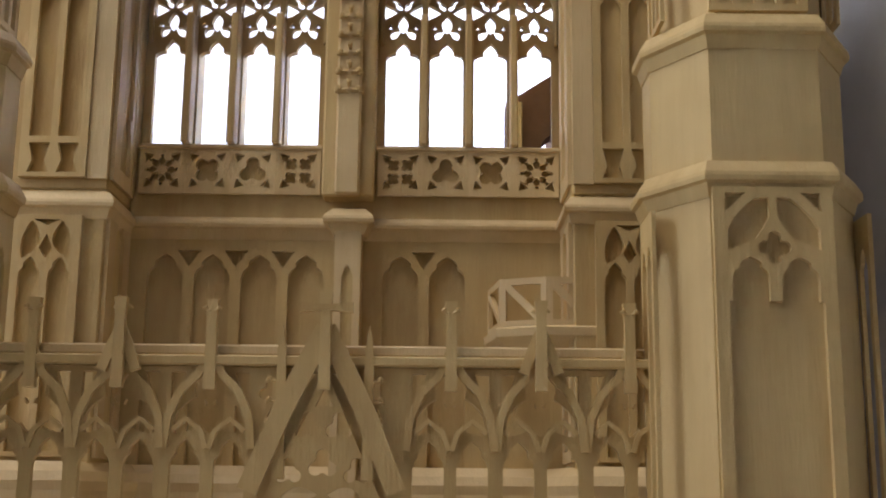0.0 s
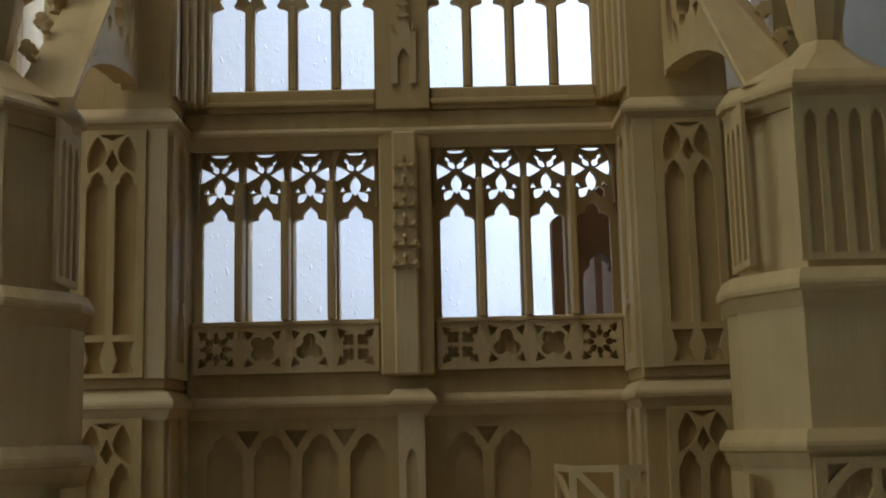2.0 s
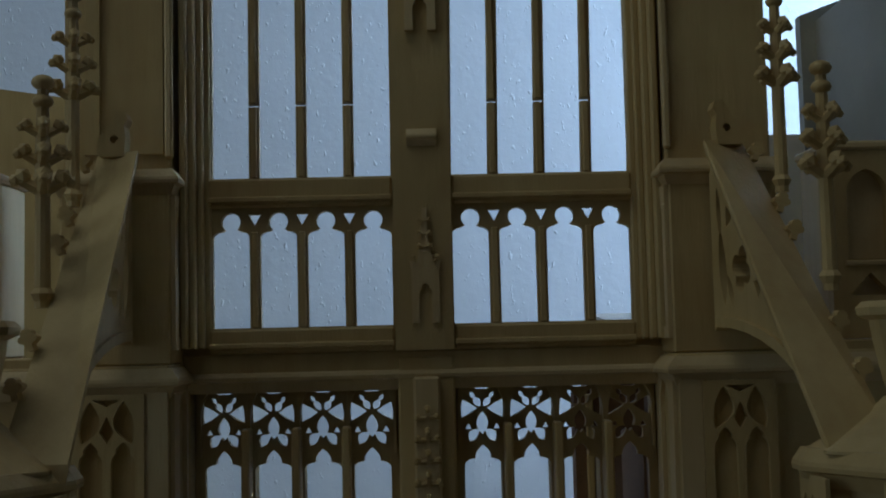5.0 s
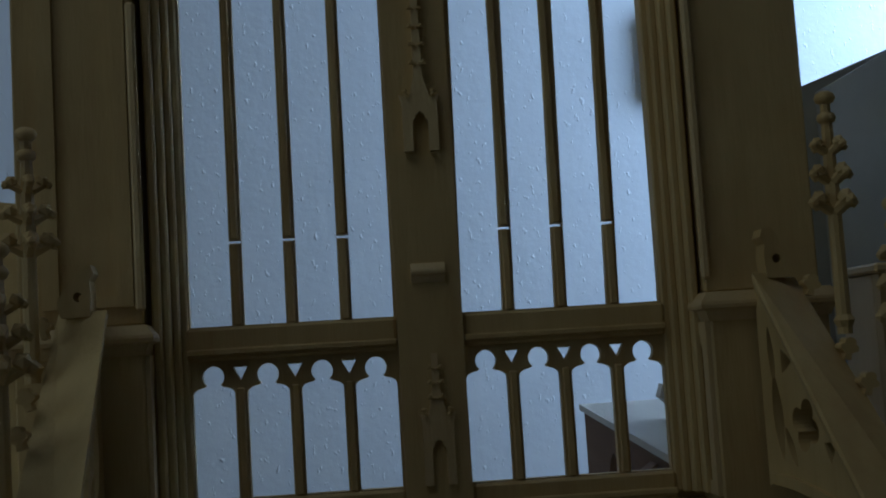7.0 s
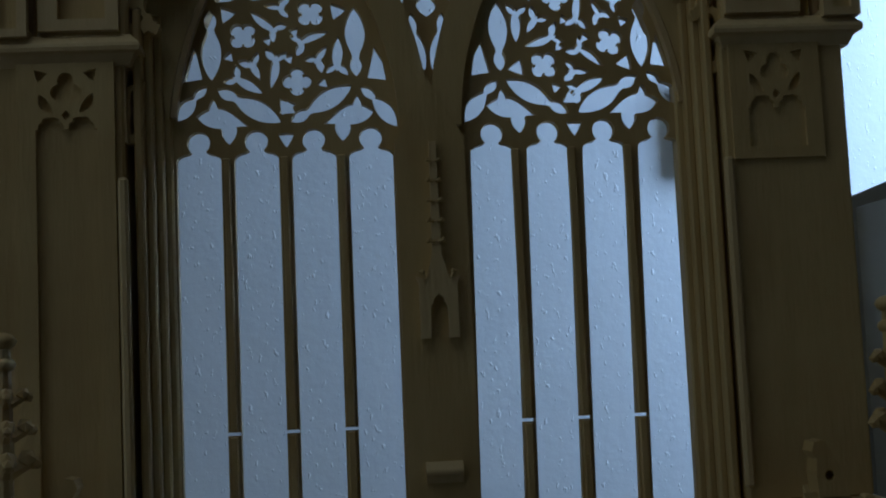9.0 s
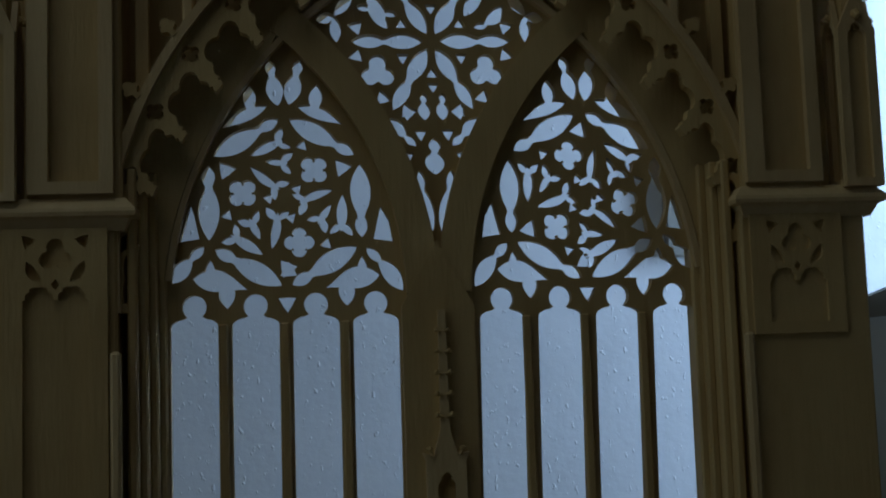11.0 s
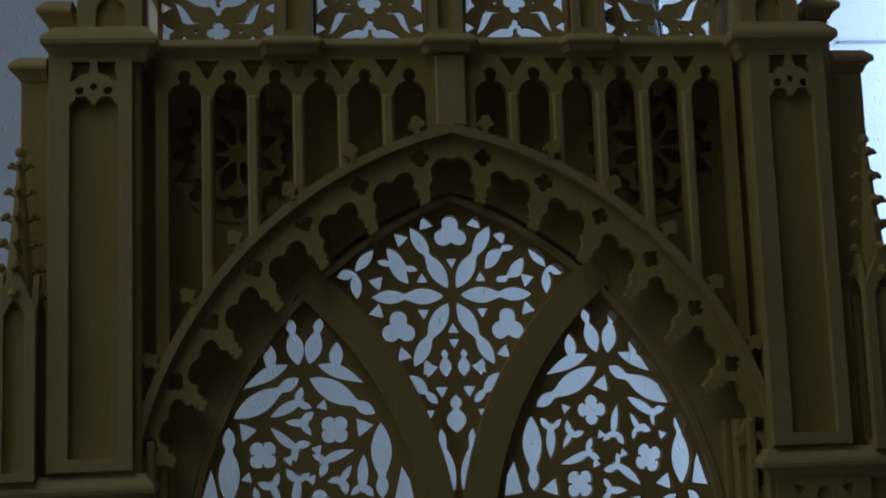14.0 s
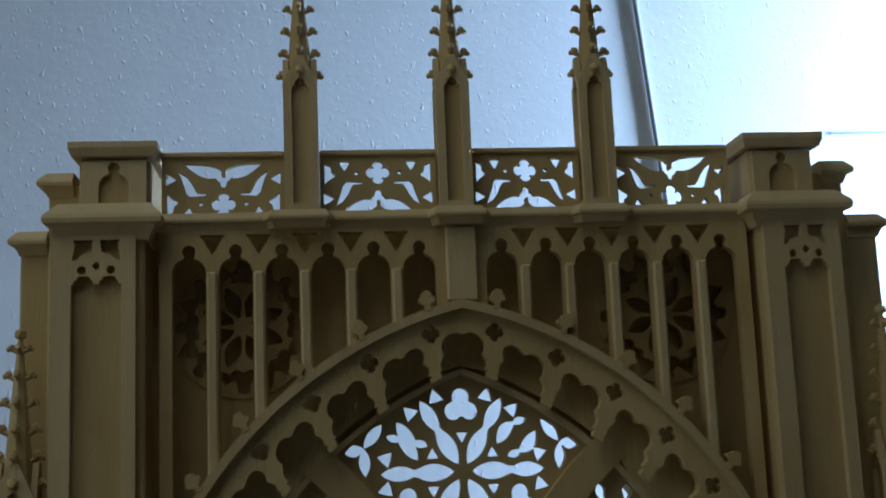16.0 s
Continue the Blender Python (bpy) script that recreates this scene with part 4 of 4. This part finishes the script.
# ---- flying buttresses and their outer piers ----
def outer_pier(s):
    g = empty("buttress_pier", "tall octagonal limewood buttress pier with pinnacles and a sloping flyer", "buttress", "outer buttress piers")
    g.location = (0.306 if s > 0 else -0.290, -0.275, BASE)
    dz = -BASE

    def octo(a, c, z0, z1, bm, k=0.031):
        h = a
        pts = [(-h + k, -c), (h - k, -c), (h, -c + k * 1.6), (h, c - k), (h - k, c), (-h + k, c), (-h, c - k), (-h, -c + k * 1.6)]
        lo = [bm.verts.new((x, y, z0 + dz)) for x, y in pts]
        hi = [bm.verts.new((x, y, z1 + dz)) for x, y in pts]
        for i in range(8):
            bm.faces.new((lo[i], lo[(i + 1) % 8], hi[(i + 1) % 8], hi[i]))
        bm.faces.new(list(reversed(lo)))
        bm.faces.new(hi)
        return pts

    def octo_ledge(a, c, z, out, k=0.031):
        h = a
        pts = [(h, c - k), (h, -c + k * 1.6), (h - k, -c), (-h + k, -c), (-h, -c + k * 1.6), (-h, c - k)]
        bm = bmesh.new()
        add_sweep(bm, list(reversed(pts)), ledge_profile(z + dz, out, 0.018, -0.03))
        part("string_course", bm, LIME, g)

    for a, c, z0, z1 in ((0.071, 0.058, BASE + 0.0005, 0.220), (0.068, 0.056, 0.2205, 0.325), (0.060, 0.046, 0.3255, 0.462)):
        bm = bmesh.new()
        octo(a, c, z0, z1, bm)
        part("pier_stage", bm, LIME, g)
    octo_ledge(0.071, 0.058, 0.222, 0.007)
    octo_ledge(0.068, 0.056, 0.326, 0.007)
    octo_ledge(0.061, 0.048, 0.462, 0.008)
    # tracery head on the front and slim shafts above
    w = 0.078
    wi, zt = 0.064, 0.206 + dz
    holes = [rect(-wi * 0.48, wi * 0.48, -0.10 + dz, zt - wi * 1.12)] + [cusped(t * wi * 0.25, zt - wi * 1.14, zt - wi * 0.92, wi * 0.38, 0.66) for t in (-1, 1)]
    holes += [foil(0, zt - wi * 0.57, wi * 0.17, 4, 90, 0.45)]
    for t in (-1, 1):
        holes.append([(t * wi * u, zt - wi * v) for u, v in ((0.28, 0.0), (0.49, 0.0), (0.49, 0.20))])
        holes.append([(t * wi * u, zt - wi * v) for u, v in ((0.04, 0.05), (0.18, 0.06), (0.29, 0.14), (0.40, 0.26), (0.47, 0.38), (0.47, 0.60), (0.38, 0.56), (0.28, 0.52), (0.18, 0.47), (0.10, 0.36), (0.04, 0.24))])
    plate("tracery_panel", rect(-w / 2, w / 2, -0.112 + dz, 0.210 + dz), holes, -0.0635, 0.0053, LIME, g, "sunk panel with a cusped tracery head")
    plate("shaft_panel", rect(-0.034, 0.034, 0.338 + dz, 0.452 + dz), [lancet(-0.0225 + k * 0.015, 0.343 + dz, 0.43 + dz, 0.0095, 1.1) for k in range(4)], -0.051, 0.0045, LIME, g)
    for t in (-1, 1):
        m = Matrix.Translation((t * 0.0715, -0.012, 0)) @ Matrix.Rotation(radians(90 * t), 4, "Z")
        plate("flank_panel", rect(-0.022, 0.024, -0.11 + dz, 0.2 + dz), [cusped(-0.009, -0.1 + dz, 0.16 + dz, 0.015, 1.2), cusped(0.011, -0.1 + dz, 0.16 + dz, 0.015, 1.2)], -0.003, 0.0029, LIME, g, "", m)
        m = Matrix.Translation((t * 0.0605, -0.004, 0)) @ Matrix.Rotation(radians(90 * t), 4, "Z")
        plate("shaft_panel", rect(-0.024, 0.026, 0.338 + dz, 0.452 + dz), [lancet(-0.0135 + k * 0.0145, 0.343 + dz, 0.43 + dz, 0.009, 1.1) for k in range(3)], -0.003, 0.0029, LIME, g, "", m)
    # flyer: pierced web, arched rib and broad sloping coping
    lean = 0.112 if s > 0 else 0.0

    def mid(y):
        return (-0.0340 if s > 0 else 0.0455) - lean * y

    y0, y1, za, zb = 0.0, 0.222, 0.470 + dz, 0.706 + dz
    m = Matrix.Translation((mid(0.0), 0, 0)) @ Matrix.Rotation(radians(90) + math.atan(lean), 4, "Z")
    under = [(0.010 + 0.200 * (1 - math.cos(radians(a))), 0.452 + dz + 0.100 * math.sin(radians(a))) for a in range(0, 91, 9)]
    web = [(y1, 0.545 + dz), (y1, zb - 0.004), (0.010, za + 0.010)] + under
    holes = [foil(0.160, 0.592 + dz, 0.019, 4, 20, 0.5), leaf((0.196, 0.565 + dz), (0.206, 0.662 + dz), 0.016, 0.6), tri(0.183, 0.636 + dz, 0.010, 60), tri(0.128, 0.577 + dz, 0.009, 30), leaf((0.176, 0.562 + dz), (0.190, 0.590 + dz), 0.009)]
    plate("flyer_web", web, holes, -0.007, 0.014, LIME, g, "pierced web of the flying buttress", m)
    rib = [(a, b) for a, b in under]
    ob = curved_bar("flyer_rib", rib, 0.008, -0.010, 0.010, LIME, g)
    ob.data.transform(m)
    bm = bmesh.new()
    ya, yb = -0.012, 0.203
    sl = (zb - za) / (y1 - y0)

    def top(y):
        return za + sl * (y - y0) + 0.014

    prof = [(-1.0, -0.004), (-0.9, -0.012), (0.9, -0.012), (1.0, -0.004), (0.96, 0.0), (-0.96, 0.0)]
    rings = []
    for y, hw in ((ya, 0.0225), (yb, 0.0198)):
        rings.append([bm.verts.new((mid(y) + a * hw, y + s * a * (0.012 if y > 0.1 else 0.0), top(y) + b)) for a, b in prof])
    for i in range(6):
        bm.faces.new((rings[0][i], rings[1][i], rings[1][(i + 1) % 6], rings[0][(i + 1) % 6]))
    bm.faces.new(rings[0])
    bm.faces.new(rings[1])
    part("coping", bm, LIME, g, "smooth broad sloping coping slab")
    gab = new("coping_gablet")
    gab.parent = g
    gab.location = (mid(0.203) + s * 0.004, 0.203, zb - 0.006)
    plate("scroll", [(s * a, b) for a, b in ((-0.011, -0.004), (0.009, -0.004), (0.012, 0.006), (0.008, 0.014), (0.001, 0.020), (-0.002, 0.028), (-0.006, 0.033), (-0.012, 0.032), (-0.014, 0.026), (-0.011, 0.021), (-0.012, 0.012))], [arc(s * -0.003, 0.010, 0.0035, 0, 360, 8)[:-1]], -0.008, 0.018, LIME, gab)
    # leaf knobs and two slim pinnacles along the outer edge of the coping
    for y in (0.028, 0.058, 0.124, 0.146, 0.190):
        crocket((mid(y) + s * 0.0205, y, top(y) - 0.004), -75, 0 if s > 0 else 180, g, 1.15, KNOB)
    for y, rise in ((0.092, 0.155), (0.168, 0.160)):
        slim_pinnacle(mid(y) + (0.032 if s > 0 else -0.026), y, top(y) - 0.006, top(y) + rise * 0.47, top(y) + rise, g, 0.0115 if y < 0.1 else 0.0105)
    # hipped cap and flared octagonal pedestal on the pier
    px = 0.004 if s > 0 else 0.002

    def loft(name, levels, n=8, label=""):
        b2 = bmesh.new()
        rows = [[b2.verts.new((cx0 + ra * math.cos(radians(360 / n * (i + 0.5))), rb * math.sin(radians(360 / n * (i + 0.5))), z)) for i in range(n)] for cx0, ra, rb, z in levels]
        for p, q in zip(rows, rows[1:]):
            for i in range(n):
                b2.faces.new((p[i], p[(i + 1) % n], q[(i + 1) % n], q[i]))
        b2.faces.new(list(reversed(rows[0])))
        b2.faces.new(rows[-1])
        part(name, b2, LIME, g, label)

    loft("hipped_cap", [(0.0, 0.062, 0.050, 0.466 + dz), (0.0, 0.062, 0.050, 0.468 + dz), (px, 0.026, 0.024, 0.490 + dz), (px, 0.016, 0.016, 0.500 + dz)])
    loft("pedestal", [(px, 0.013, 0.013, 0.4995 + dz), (px, 0.016, 0.016, 0.510 + dz), (px, 0.021, 0.021, 0.535 + dz), (px, 0.023, 0.023, 0.549 + dz), (px, 0.030, 0.030, 0.552 + dz), (px, 0.031, 0.031, 0.557 + dz), (px, 0.027, 0.027, 0.561 + dz)], 8, "flared octagonal pedestal with a moulded rim")
    return g


for s in (-1, 1):
    outer_pier(s)

# gabled niche boxes on the aisle behind the piers
def niche_box(s):
    g = new("niche_box")
    g.parent = front
    tagged(g, "pale square turret with a round-headed niche")
    x0, x1 = (0.352, 0.418) if s > 0 else (-0.418, -0.360)
    zt = 0.700 if s > 0 else 0.688
    cx = (x0 + x1) / 2
    block("body", (x0, x1, -0.008, 0.055, 0.536, zt - 0.002), LIME_PALE, g)
    plate("niche_front", rect(x0, x1, 0.536, zt - 0.002), [lancet(cx, 0.604, 0.660, 0.036, 0.6), [(cx + 0.018 * u, 0.585 + 0.012 * v) for u, v in ((-1, -1), (0, 0.6), (1, -1))]], -0.020, 0.0118, LIME, g)
    block("niche_sill", (cx - 0.022, cx + 0.022, -0.0225, -0.0204, 0.598, 0.603), LIME_PALE, g)
    block("cap", (x0 - 0.004, x1 + 0.004, -0.024, 0.058, zt - 0.0015, zt + 0.006), LIME_PALE, g, bevel=0.002)


for s in (-1, 1):
    niche_box(s)
for s in (-1, 1):
    pinnacle(s * 0.290 + 0.006, -0.034, 1.0275, 0.027, 0.110, 0.105, front, 6)
block("aisle_parapet", (-0.42, -0.2985, -0.056, 0.06, 0.5205, 0.5355), LIME, front)
block("aisle_parapet", (0.2985, 0.42, -0.056, 0.06, 0.5205, 0.5355), LIME, front)

# ---- screen in front of the wall ----
def screen():
    g = empty("tracery_screen", "openwork limewood screen with gables and cross finials", "screen")
    g.location = (0, -0.27, BASE)
    z = -BASE
    bays = [-0.190, -0.1285, -0.067, 0.012, 0.098, 0.1595, 0.221]
    holes = []
    for k, x in enumerate(bays):
        if k == 3:
            continue
        for t in (-1, 1):
            holes.append(cusped(x + t * 0.0150, 0.01, 0.026 + z, 0.0215, 0.95))
            holes.append(leaf((x + t * 0.0225, 0.050 + z), (x + t * 0.005, 0.092 + z), 0.0185, 0.62, t * 0.12))
            holes.append([(x + t * 0.0170, 0.0920 + z), (x + t * 0.0265, 0.0920 + z), (x + t * 0.0265, 0.050 + z), (x + t * 0.0245, 0.068 + z)])
        holes.append(leaf((x, 0.050 + z), (x, 0.084 + z), 0.014, 0.6))
    x = bays[3]
    for t in (-1, 1):
        holes.append([(x + t * 0.005, 0.092 + z), (x + t * 0.022, 0.092 + z), (x + t * 0.022, 0.075 + z)])
        holes.append(foil(x + t * 0.037, 0.080 + z, 0.009, 3, 90, 0.5))
        holes.append(leaf((x + t * 0.040, 0.03 + z), (x + t * 0.036, 0.068 + z), 0.010, 0.6))
    holes.append([(x - 0.034, 0.01), (x + 0.034, 0.01), (x + 0.034, 0.020 + z), (x + 0.004, 0.082 + z), (x - 0.004, 0.082 + z), (x - 0.034, 0.020 + z)])
    plate("screen_panel", rect(-0.245, 0.262, 0.0, 0.096 + z), holes, 0.0, 0.006, LIME, g, "pierced panel of pointed lights and daggers")
    block("top_rail", (-0.245, 0.262, -0.006, 0.012, 0.0965 + z, 0.1035 + z), LIME, g)
    block("top_rail", (-0.245, 0.262, 0.001, 0.010, 0.1040 + z, 0.1115 + z), LIME_PALE, g)
    for k, x in enumerate(bays):
        tall = k in (3,)
        gab = k in (1, 3, 5)
        if gab:
            h = 0.030 if not tall else 0.110
            w = 0.012 if not tall else 0.050
            top = 0.122 + z
            for t in (-1, 1):
                curved_bar("gable_bar", [(x + t * w, top - h), (x + t * w * 0.55, top - h * 0.5), (x, top)], 0.007 if not tall else 0.014, -0.010 - 0.0005 * t, -0.0062 - 0.0005 * t, LIME, g)
        if not tall:
            for t in (-1, 1):
                curved_bar("ogee_bar", [(x + t * 0.0300, 0.040 + z), (x + t * 0.0275, 0.062 + z), (x + t * 0.0200, 0.079 + z), (x + t * 0.0085, 0.090 + z), (x + t * 0.0015, 0.106 + z)], 0.0055, -0.0042 - 0.0004 * t, -0.0003, LIME, g)
                curved_bar("cusp_bar", [(x + t * 0.0250, 0.052 + z), (x + t * 0.0150, 0.060 + z), (x + t * 0.0050, 0.052 + z), (x + t * 0.0010, 0.040 + z)], 0.0035, -0.0030 - 0.0004 * t, -0.0003, LIME, g)
        zt = 0.147 + z if tall else 0.142 + z
        f = plate("finial", [(x - 0.0042, 0.08 + z), (x + 0.0042, 0.08 + z), (x + 0.0034, 0.13 + z), (x + 0.0044, zt), (x - 0.0044, zt), (x - 0.0034, 0.13 + z)], [], -0.0065 - (0.0075 if gab else 0), 0.006, LIME, g)
        if tall:
            plate("cross_arm", [(x - 0.0185, 0.1325 + z), (x - 0.006, 0.1338 + z), (x + 0.006, 0.1338 + z), (x + 0.0185, 0.1325 + z), (x + 0.0185, 0.1395 + z), (x + 0.006, 0.1382 + z), (x - 0.006, 0.1382 + z), (x - 0.0185, 0.1395 + z)], [], -0.0145, 0.0064, LIME, g)
        else:
            for t in (-1, 1):
                crocket((x + t * 0.002, -0.006, zt - 0.008), -30, 0 if t > 0 else 180, f, 0.7)
    # pierced wheel in the middle gable
    x = bays[3]
    gt = [foil(x + t * 0.0105, 0.0555 + z, 0.0100, 3, 90, 0.5) for t in (-1, 1)] + [foil(x, 0.030 + z, 0.0105, 3, 90, 0.5)]
    gt += [foil(x + t * 0.0230, 0.0250 + z, 0.0095, 3, 90, 0.5) for t in (-1, 1)] + [[(x - 0.006, 0.069 + z), (x + 0.006, 0.069 + z), (x, 0.082 + z)]]
    gt += [leaf((x + t * 0.003, 0.010 + z), (x + t * 0.030, 0.004 + z), 0.010, None, t * 0.1) for t in (-1, 1)] + [rect(x + t * 0.020 - 0.013, x + t * 0.020 + 0.013, 0.02, -0.010 + z) for t in (-1, 1)]
    plate("gable_tracery", [(x - 0.040, 0.0), (x + 0.040, 0.0), (x + 0.040, 0.006 + z), (x + 0.004, 0.086 + z), (x - 0.004, 0.086 + z), (x - 0.040, 0.006 + z)], gt, -0.0055, 0.005, LIME, g, "pierced tracery of trefoils in the middle gable")
    for t in (-1, 1):
        pl = plate("finial", [(x + t * 0.030 - 0.004, 0.02 + z), (x + t * 0.030 + 0.004, 0.02 + z), (x + t * 0.030 + 0.003, 0.108 + z), (x + t * 0.030, 0.125 + z), (x + t * 0.030 - 0.003, 0.108 + z)], [], -0.0065, 0.0060, LIME, g)
        for k in range(3):
            crocket((x + t * 0.034, -0.004, 0.058 + z + 0.014 * k), -10, 0 if t > 0 else 180, pl, 0.9)


screen()

# ---- small balcony on the wall ----
def balcony():
    g = empty("pulpit_balcony", "small pale limewood pulpit balcony with open braced panels", "balcony")
    g.location = (0.1830, -0.02, 0.149)
    pts = [(-0.048, 0.044), (-0.040, -0.018), (0.0, -0.036), (0.042, -0.036), (0.042, 0.044)]
    bm = bmesh.new()
    add_sweep(bm, pts, [(-0.03, -0.016), (-0.012, -0.012), (0.003, 0.0), (0.004, 0.007), (0.001, 0.009), (-0.03, 0.009)])
    part("floor_slab", bm, LIME_PALE, g)
    for a, b in zip(pts[:-1], pts[1:]):
        a, b = Vector((*a, 0)), Vector((*b, 0))
        d = b - a
        L = d.length
        m = Matrix.Translation(a) @ Matrix.Rotation(math.atan2(d.y, d.x), 4, "Z")
        holes = [[(0.006, 0.014), (L - 0.010, 0.014), (0.006, 0.042)], [(L - 0.005, 0.018), (L - 0.005, 0.046), (0.011, 0.046)]] if L > 0.03 else []
        plate("side_panel", rect(0.0, L, 0.0095, 0.052), holes, 0.0, 0.004, LIME_PALE, g, "", m)


balcony()

# ---- behind the front: the inner wall of the model ----
def inner_wall():
    g = empty("inner_arcade_wall", "brown board wall with a pointed opening and a pale top", "model part")
    g.location = (0.253, 0.07, BASE)
    z = -BASE
    m = Matrix.Rotation(radians(90), 4, "Z")
    plate("arcade_board", [(0, 0), (0.655, 0), (0.655, 0.568 + z), (0, 0.520 + z)], [lancet(0.48, 0.10, 0.475 + z, 0.075, 0.65), lancet(0.20, 0.10, 0.44 + z, 0.075, 0.65)], -0.014, 0.014, PLY, g, "stained board with pointed openings", m)
    bm = bmesh.new()
    prof = [(-0.006, 0.0), (0.22, 0.0), (0.22, 0.008), (-0.006, 0.008)]
    rings = [[bm.verts.new((a, y, h + z + b)) for a, b in prof] for y, h in ((-0.01, 0.5205), (0.66, 0.5692))]
    for i in range(4):
        bm.faces.new((rings[0][i], rings[1][i], rings[1][(i + 1) % 4], rings[0][(i + 1) % 4]))
    bm.faces.new(rings[0])
    bm.faces.new(rings[1])
    part("top_board", bm, BOARD, g, "pale flat top board")
    plate("roof_piece", [(0.055, 0.590 + z), (0.06, 0.605 + z), (0.17, 0.60 + z), (0.17, 0.556 + z), (0.09, 0.556 + z)], [], 0.45, 0.02, BOARD, g)


inner_wall()


def inner_screen():
    g = empty("inner_screen_board", "brown board with an arched opening inside the model", "model part")
    g.location = (0.0, 0.30, BASE)
    z = -BASE
    plate("board", [(0.167, 0.0), (0.245, 0.0), (0.245, 0.532 + z), (0.216, 0.512 + z), (0.167, 0.480 + z)], [cusped(0.222, 0.2, 0.405 + z, 0.040, 0.9)], 0.0, 0.03, PLY, g)
    block("shaft", (0.179, 0.187, -0.008, -0.0005, 0.0, 0.480 + z), LIME, g, "paler applied shaft")


inner_screen()
deck = block("inner_floor_board", (-0.235, 0.235, 0.075, 0.60, 0.265, 0.282), BOARD, None)
tagged(deck, "pale board floor inside the model", "board", "", "structure")
for x, y, w, h in ((-0.205, 0.50, 0.06, 0.046), (-0.170, 0.40, 0.020, 0.055), (0.158, 0.36, 0.016, 0.058)):
    bm = bmesh.new()
    add_box(bm, -w / 2, w / 2, -0.012, 0.012, 0, h, 0.001)
    add_box(bm, -w / 3, w / 3, -0.0135, -0.0118, h * 0.3, h * 0.7, 0.0005)
    o = part("small_block", bm, BOARD, None)
    o.location = (max(x, -0.205), y, 0.2825)
    tagged(o, "small pale wooden block lying on the inner floor", "block", "loose blocks on the inner floor")



# ---- on and before the back wall ----
def wall_fittings():
    bm = bmesh.new()
    a, b = Vector((0.537, BACK - 0.006, 1.35)), Vector((0.442, BACK - 0.006, 2.45))
    m = Matrix.Translation((a + b) / 2) @ (b - a).to_track_quat("Z", "Y").to_matrix().to_4x4()
    bmesh.ops.create_cone(bm, cap_ends=True, segments=10, radius1=0.005, radius2=0.005, depth=(b - a).length, matrix=m)
    tagged(part("cable_conduit", bm, PIPE, None, "", True), "thin grey conduit that runs up the white plaster wall", "conduit")
    tagged(block("picture_wire", (0.83, 2.05, BACK - 0.005, BACK - 0.0005, 1.690, 1.6935), PIPE, None, "", 0), "thin dark horizontal wire on the white wall", "wire")
    tagged(block("hanging_board", (0.528, 0.62, BACK - 0.02, BACK - 0.0005, 1.085, 1.26), GREY, None, "", 0.004), "small grey board hung on the plaster wall", "board")


wall_fittings()


def neighbour(name, label, x0, x1, y, z_in, z_out, mat, windows):
    """A further piece of the model that stands beside the front."""
    g = empty(name, label, "model part")
    g.location = (0, y, BASE)
    z = -BASE
    plate("gable_board", [(x0, 0.0), (x1, 0.0), (x1, z_out + z), (x0, z_in + z)], [], 0.0, 0.02, mat, g)
    d = 1 if x1 > x0 else -1
    if d > 0:
        block("low_board", (0.36, x0 - 0.0005, 0.0, 0.02, 0.0, 0.80 + z), BOARD, g)
        # board added only to keep window light off the outer pier and pinnacles
        block("return_board", (0.525, 0.545, -0.90, -0.0005, 0.0, 0.95 + z), mat, g)
    for k in range(windows):
        x = x0 + d * (0.098 + 0.055 * k)
        plate("tracery_window", rect(x - 0.024, x + 0.024, 0.62 + z, 0.95 + z), [lancet(x + t * 0.011, 0.63 + z, 0.72 + z + 0.08 * j, 0.016, 1.1) if j == 0 else leaf((x + t * 0.012, 0.78 + z + 0.04 * j), (x + t * 0.004, 0.815 + z + 0.04 * j), 0.012) for t in (-1, 1) for j in range(3)], -0.006, 0.0055, BOARD, g, "pale traceried window piece")
    return g


neighbour("side_gable", "grey side gable of the model with pale tracery windows", 0.505, 0.85, 0.50, 0.957, 1.085, GREY, 3)
neighbour("side_roof", "tan boarded side roof of the model", -0.40, -0.85, 0.45, 0.85, 0.92, LIME, 0)
